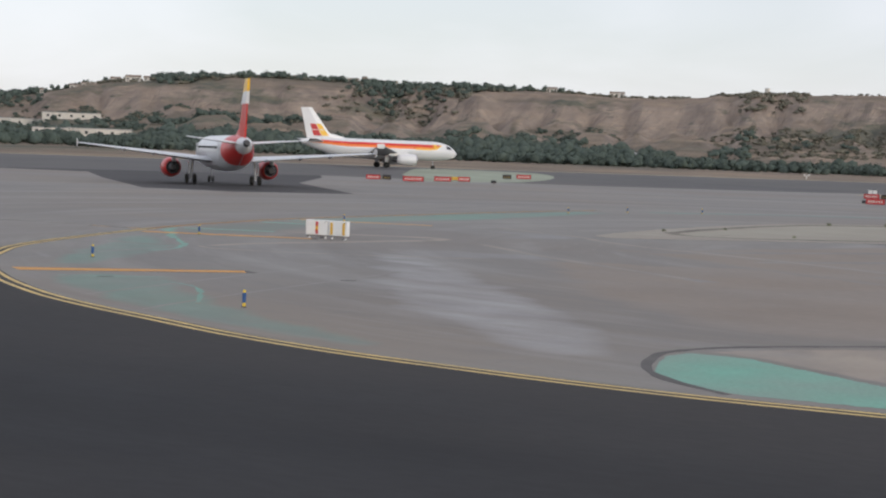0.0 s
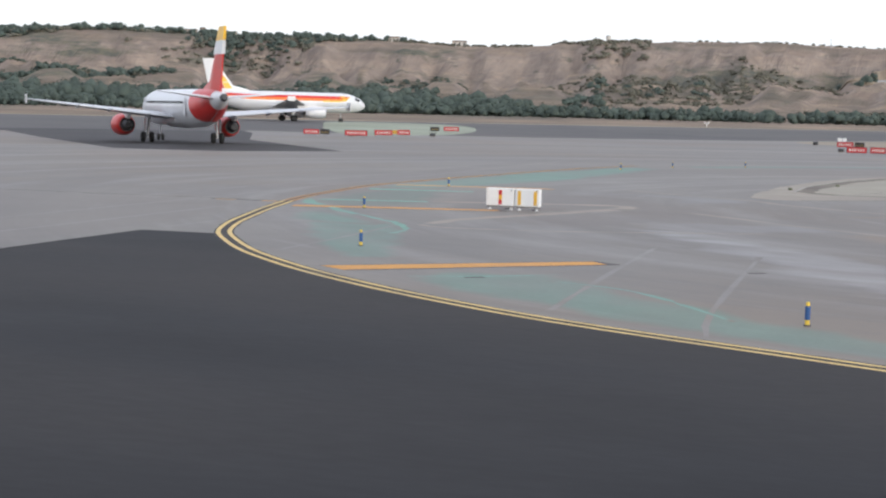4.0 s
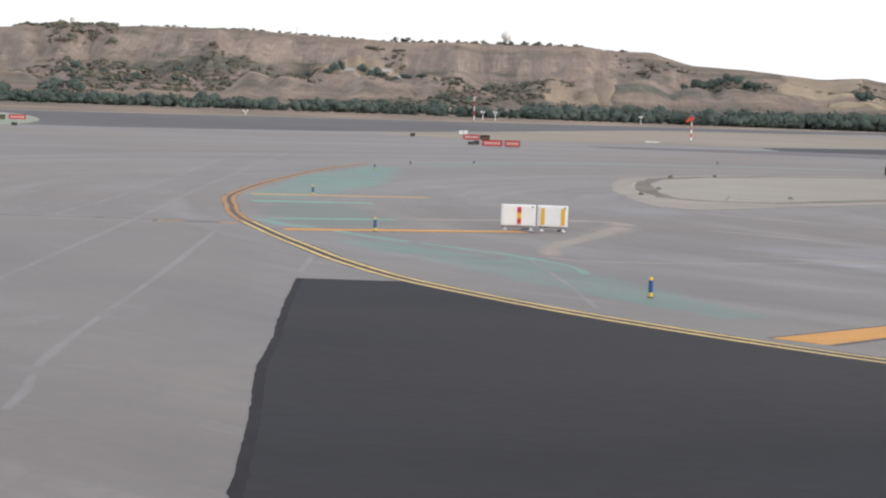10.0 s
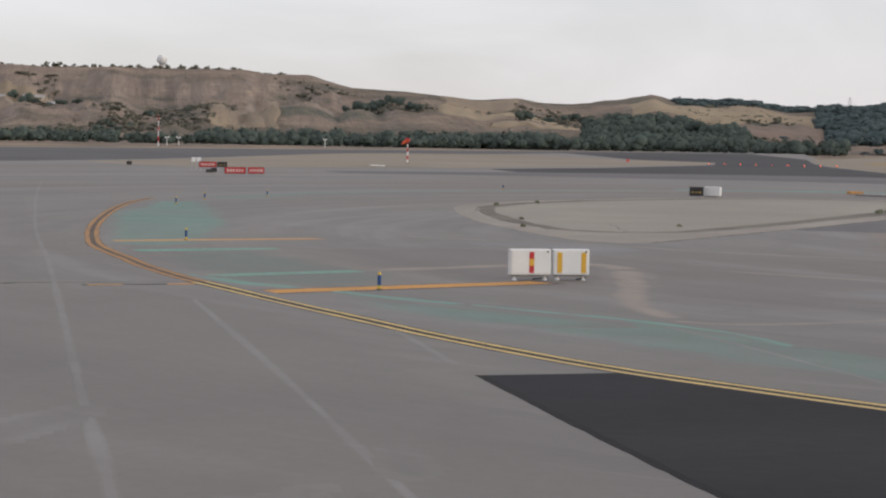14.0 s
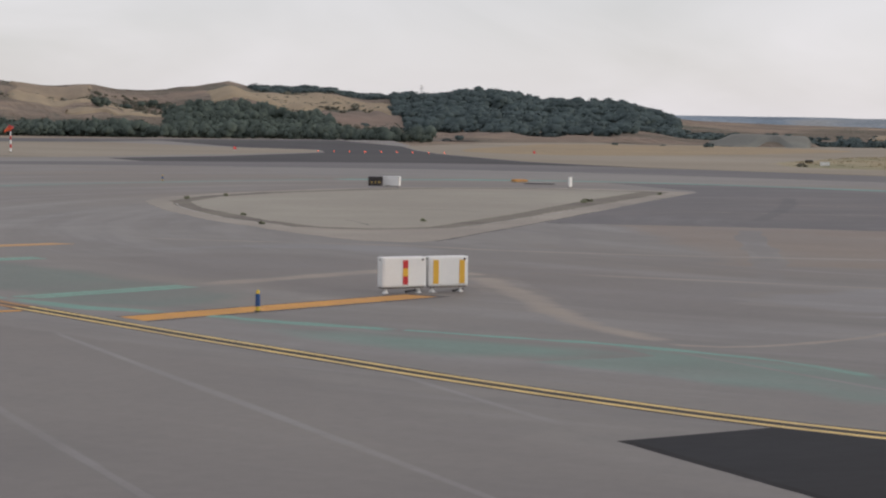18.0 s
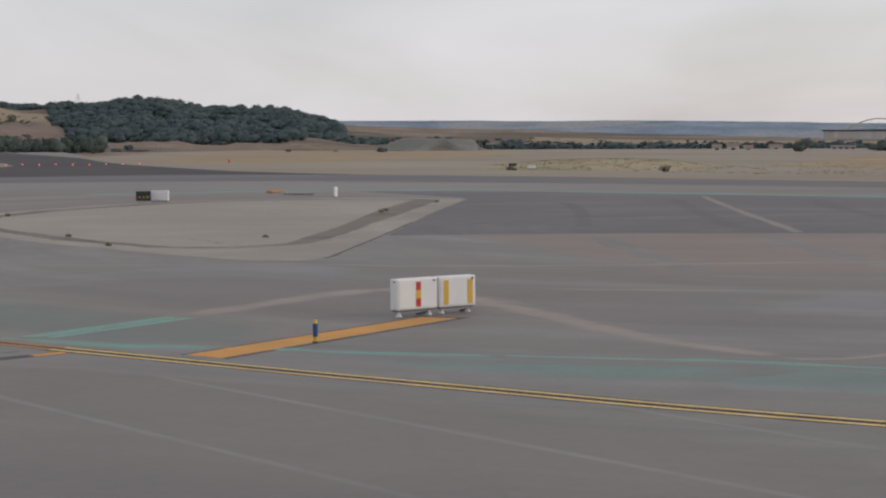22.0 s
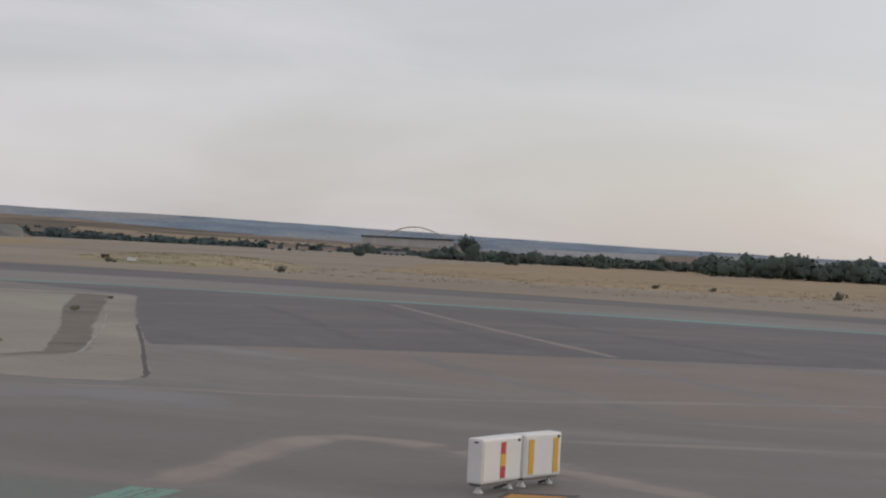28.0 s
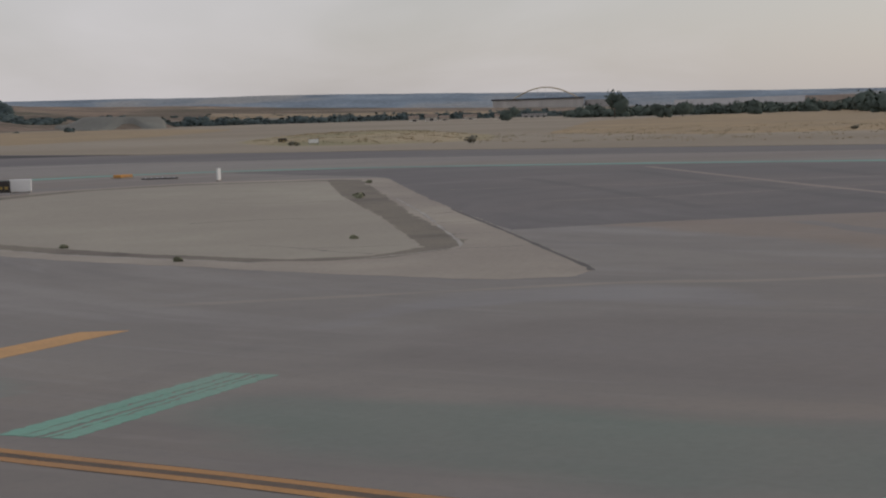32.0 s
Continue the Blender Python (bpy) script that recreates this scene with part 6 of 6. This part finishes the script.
def leaf_cloud(rng, cx, cy, z, w, h, n, size, out, norms):
    """Small leaf clumps filling an uneven crown: triples of points per clump go to out."""
    lobes = [(rng.uniform(-0.32, 0.32) * w, rng.uniform(-0.32, 0.32) * w, rng.uniform(0.3, 0.8) * h, rng.uniform(0.22, 0.38) * w) for _ in range(5)]
    for lx, ly, lz, lr in lobes[: 4 if w > 5 else 1]:
        CORES.append((cx + lx, cy + ly, z + max(lz * 0.9, 0.2 * h), lr, min(1.0, h / w)))
    for _ in range(n):
        lx, ly, lz, lr = rng.choice(lobes)
        v = Vector((rng.gauss(0, 1), rng.gauss(0, 1), rng.gauss(0, 1))).normalized() * lr * rng.uniform(0.5, 1.12)
        c = Vector((cx + lx + v.x, cy + ly + v.y, z + max(0.15 * h, min(lz + v.z * min(1.2, h / w), h))))
        nn = (v.normalized() + Vector((lx, ly, 0)) * (0.8 / w) + Vector((0, 0, 0.5))).normalized()
        tilt = (v.normalized() + Vector((rng.uniform(-0.6, 0.6), rng.uniform(-0.6, 0.6), rng.uniform(-0.3, 0.6)))).normalized()
        a = tilt.cross(Vector((rng.uniform(-1, 1), rng.uniform(-1, 1), rng.uniform(-1, 1)))).normalized()
        b = tilt.cross(a) * size * rng.uniform(0.6, 1.3)
        a = a * size * rng.uniform(0.6, 1.3)
        out.extend((c - a - b * 0.5, c + a * 0.3 - b, c + a + b * 0.4, c - a * 0.4 + b))
        norms.extend([tuple(nn)] * 4)


def leaf_mesh(name, pts, norms, mat, ball=1):
    """Leaf clumps round rough inner masses; the shading follows the roundness of the crown."""
    me = bpy.data.meshes.new(name)
    faces = [(k, k + 1, k + 2, k + 3) for k in range(0, len(pts), 4)]
    pts = [tuple(p) for p in pts]
    for cx, cy, cz, r, sq in CORES:
        base = len(pts)
        for v in BALLS[ball][0]:
            s = r * (0.86 + 0.62 * noise.noise((cx * 0.31 + v[0] * 2.6, cy * 0.31 + v[1] * 2.6, cz + v[2] * 2.6)))
            pts.append((cx + v[0] * s, cy + v[1] * s, cz + v[2] * s * sq))
            norms.append(tuple(Vector((v[0], v[1], v[2] * 0.8 + 0.45)).normalized()))
        faces += [tuple(int(q) + base for q in tri) for tri in BALLS[ball][1]]
    CORES.clear()
    me.from_pydata(pts, [], faces)
    me.materials.append(mat)
    me.polygons.foreach_set("use_smooth", [True] * len(me.polygons))
    me.normals_split_custom_set_from_vertices(norms)
    return me


def foliage(name, spots, mat, label, n, size, category="trees", ball=0):
    rng = random.Random(name)
    pts, norms = [], []
    for x, y, w, h in spots:
        leaf_cloud(rng, x, y, land(x, y) - 0.3, w, h, n, size, pts, norms)
    return tagged(new(name, leaf_mesh(name, pts, norms, M[mat], ball)), label, category, kind="stuff")


def sphere_points(cuts):
    """Corners and triangles of a coarse ball."""
    bm = bmesh.new()
    bmesh.ops.create_icosphere(bm, subdivisions=cuts, radius=1)
    v, f = [tuple(p.co) for p in bm.verts], [tuple(q.index for q in p.verts) for p in bm.faces]
    bm.free()
    return np.array(v), np.array(f)


BALLS = (sphere_points(1), sphere_points(2))


def thicket(rng, az0, az1, r0, r1, count, w, h, keep=0.08):
    """Like belt, but gathered into patches."""
    out = []
    while len(out) < count:
        x, y = polar(rng.uniform(az0, az1), rng.uniform(r0, r1))
        if noise.noise((x * 0.009, y * 0.006, 5.5)) > keep:
            s = rng.uniform(0.5, 1.3)
            out.append((x, y, w * s, h * s))
    return out


def belt(rng, az0, az1, r0, r1, count, w, h):
    out = []
    for _ in range(count):
        x, y = polar(rng.uniform(az0, az1), rng.uniform(r0, r1))
        s = rng.uniform(0.6, 1.25)
        out.append((x, y, w * s, h * s * rng.uniform(0.8, 1.15)))
    return out


rng = random.Random(11)
foliage("tree_belt", belt(rng, -60, -36, 640, 760, 260, 7.5, 7.5) + belt(rng, -36, 10, 640, 700, 760, 5.6, 4.6) + belt(rng, -26, -8, 700, 830, 170, 6.5, 5.5) + belt(rng, -23.5, -15.5, 760, 980, 190, 8, 8) + belt(rng, -34, -26, 740, 900, 150, 9, 8) + belt(rng, 2, 22, 660, 720, 320, 6, 6), "leaf", "dark green belt of trees beyond the runway", 80, 0.36)
foliage("slope_wood", thicket(rng, -44, -13, 760, 1180, 900, 7.5, 5.0, 0.0) + thicket(rng, -44, -20, 1470, 1640, 900, 7.5, 6.5, -0.12) + thicket(rng, -13, 9, 730, 1120, 60, 6, 3.0, 0.25) + thicket(rng, -44, -18, 1150, 1480, 520, 5.5, 2.8, 0.05), "leaf", "dark green trees and scrub on the lower slopes", 44, 0.5)
foliage("wood", belt(rng, 8.5, 13.5, 690, 780, 230, 6.5, 7) + belt(rng, 14.4, 19.3, 780, 960, 400, 7, 7.5) + belt(rng, 15.0, 17.6, 960, 1060, 160, 7, 7) + belt(rng, 19.5, 21, 700, 760, 16, 6, 5), "leaf", "dark green wood at the foot of the hills", 75, 0.42, ball=1)
foliage("pine_wood", belt(rng, 21.4, 30.2, 1130, 1560, 1150, 12, 6.5) + belt(rng, 17.3, 21.5, 1470, 1600, 170, 14, 4.5) + belt(rng, 21.8, 31.5, 1060, 1140, 110, 11, 5) + belt(rng, 21.6, 28.6, 960, 1140, 190, 11, 6.5) + belt(rng, 20, 32, 720, 1000, 14, 5, 2.2), "pine", "dense dark pine wood covering a hill", 60, 0.75, ball=1)
foliage("scrub_trees", thicket(rng, -42, 8, 900, 1500, 2300, 5.0, 1.8) + thicket(rng, -36, -12, 1440, 1650, 1100, 6.5, 3.2, -0.1) + belt(rng, -44, -26, 1580, 1650, 420, 6, 3.6) + belt(rng, -26, -16, 1585, 1640, 200, 5, 2.6) + belt(rng, -14, 5, 1585, 1630, 170, 4.5, 2.0) + belt(rng, -2.8, 3.9, 1580, 1610, 70, 5, 4) + belt(rng, -3, 4, 1120, 1200, 14, 6, 3) + thicket(rng, 5, 21, 850, 1400, 500, 5.5, 2.2, 0.15), "bush", "scattered dark bushes on the eroded slopes", 14, 0.8, "bushes")
foliage("far_wood", belt(rng, 33.5, 47, 900, 970, 240, 8, 4.4) + belt(rng, 30, 45, 1200, 1300, 60, 9, 2.0), "pine", "far dark wood beyond the grass field", 34, 0.9)
foliage("field_trees", belt(rng, 46, 54, 690, 800, 190, 6.5, 4.4) + belt(rng, 48, 66, 800, 900, 150, 8, 4.6) + belt(rng, 54, 66, 680, 860, 170, 8, 6) + belt(rng, 55, 72, 560, 680, 260, 8, 7) + belt(rng, 64, 95, 600, 900, 200, 13, 9), "leaf", "dark green trees beyond the grass field", 50, 0.65)


def tree(x, y, w, h, label, group="trees by the field"):
    r = random.Random(f"{x:.1f}")
    t = thing("tree", x, y, land(x, y) - 0.1, 0, label, "tree", group)
    part("trunk", rod((0, 0, 0), (0.1, 0, h * 0.5), 0.028 * h, 0.012 * h, 8), M["bark"], t)
    for k in range(4):
        a = k * 1.6 + r.uniform(-0.4, 0.4)
        part("limb", rod((0.08, 0, h * (0.28 + 0.06 * k)), (math.cos(a) * w * 0.3, math.sin(a) * w * 0.3, h * (0.5 + 0.08 * k)), 0.012 * h, 0.005 * h, 6), M["bark"], t)
    pts, norms = [], []
    leaf_cloud(r, 0, 0, 0, w, h, 260, 0.45, pts, norms)
    ob = new("crown", leaf_mesh("crown", pts, norms, M["leaf"]))
    ob.parent = t


for x, y, w, h in ((-168, 1350, 9, 9), (-163, 1364, 8, 11), (-135, 1350, 12, 10), (-146, 1374, 11, 9), (-170, 1328, 7, 6), (-125, 1340, 7, 5), (-192, 1370, 6, 6), (-113, 1332, 8, 5), (-102, 1300, 9, 4.5), (-88, 1262, 8, 4),
                   (122, 1300, 9, 6), (128, 1290, 9, 7), (131, 1262, 10, 7), (137, 1246, 10, 8), (141, 1234, 10, 8), (146, 1222, 10, 8), (151, 1204, 10, 8), (156, 1188, 9, 7), (163, 1180, 8, 5)):
    tree(x, y, w, h, "dark green broadleaf tree on the bluff's slope", "trees on the slope")
for x, y, w, h in ((212, 1062, 9, 7), (220, 1076, 9, 7), (228, 1092, 8, 6), (262, 1188, 9, 5), (272, 1182, 8, 5), (281, 1190, 9, 6), (291, 1194, 8, 5)):
    tree(x, y, w, h, "dark green tree along a field's border", "trees on the slope")
for x, y, w, h in ((474, 373, 8, 11), (430, 320, 7, 6), (470, 340, 8, 6.5), (500, 330, 7, 6), (520, 300, 8, 7), (450, 405, 7, 5.5), (540, 280, 9, 7), (560, 255, 8, 6.5), (585, 245, 9, 8)):
    tree(x, y, w, h, "dark green broadleaf tree beyond the field")


def shrub(x, y, w, h, label="low dry shrub on the verge", group="shrubs", leaf="bush"):
    r = random.Random(f"{x:.1f}{y:.1f}")
    pts, norms = [], []
    leaf_cloud(r, 0, 0, 0, w, h, 60, 0.12 * h + 0.08, pts, norms)
    ob = tagged(new("shrub", leaf_mesh("shrub", pts, norms, M[leaf])), label, "shrub", group)
    ob.matrix_basis = pose(x, y, rise(x, y))


for x, y, w, h in ((139, 141, 2.0, 1.0), (134, 170, 1.4, 0.6), (176, 60, 1.5, 0.6), (190, 85, 1.8, 0.7), (205, 70, 1.4, 0.5), (214, 96, 2.0, 0.8)):
    shrub(x, y, w, h)
for x, y, w, h in ((193, 116, 1.5, 0.6), (200, 110, 1.3, 0.5)):
    shrub(x, y, w, h)
for x, y, w, h in ((11.2, 61.7, 0.28, 0.13), (14.8, 65.7, 0.3, 0.14), (8.9, 42, 0.2, 0.09), (7.3, 33.7, 0.2, 0.08), (35.4, 55.1, 0.5, 0.24), (36.7, 56.6, 0.35, 0.16), (48.5, 67.7, 0.34, 0.15), (15.9, 35.1, 0.2, 0.08)):
    shrub(x, y, w, h, "small greenish weed in the island's ditch", "weeds round the island", "weed")

# tufts of taller grass: upright blades fanning from each root
def grass_tufts(name, spots, mat, label):
    rng = random.Random(name)
    pts, faces = [], []
    for x, y, w, h in spots:
        z = rise(x, y) + mound(x, y)
        for _ in range(9):
            a = rng.uniform(0, math.tau)
            bx, by = x + rng.uniform(-w, w) / 2, y + rng.uniform(-w, w) / 2
            t = rng.uniform(0.5, 1.0) * h
            k = len(pts)
            cx, cy = math.cos(a) * 0.07, math.sin(a) * 0.07
            lx, ly = rng.uniform(-0.4, 0.4) * t, rng.uniform(-0.4, 0.4) * t
            pts += [(bx - cx, by - cy, z), (bx + cx, by + cy, z), (bx + cx * 0.6 + lx, by + cy * 0.6 + ly, z + t), (bx - cx * 0.6 + lx, by - cy * 0.6 + ly, z + t * 0.9)]
            faces.append((k, k + 1, k + 2, k + 3))
    me = bpy.data.meshes.new(name)
    me.from_pydata(pts, [], faces)
    me.materials.append(M[mat])
    tagged(new(name, me), label, "grass", kind="stuff")


rng = random.Random(21)
tufts = []
for _ in range(420):
    u, v = rng.uniform(-52, 52), rng.uniform(-19, 19)
    x, y = 180 + 0.70 * u - 0.71 * v, 203 + 0.71 * u + 0.70 * v
    if mound(x, y) > 0.05:
        tufts.append((x, y, rng.uniform(0.8, 2.0), rng.uniform(0.1, 0.3)))
for _ in range(900):
    tufts.append((rng.uniform(140, 260), rng.uniform(0, 190), rng.uniform(0.8, 2.0), rng.uniform(0.06, 0.2)))
grass_tufts("grass_tufts", [t for t in tufts if t[1] < 205 + (t[0] - 150) * 0.7], "straw", "tufts of pale straw-coloured grass")
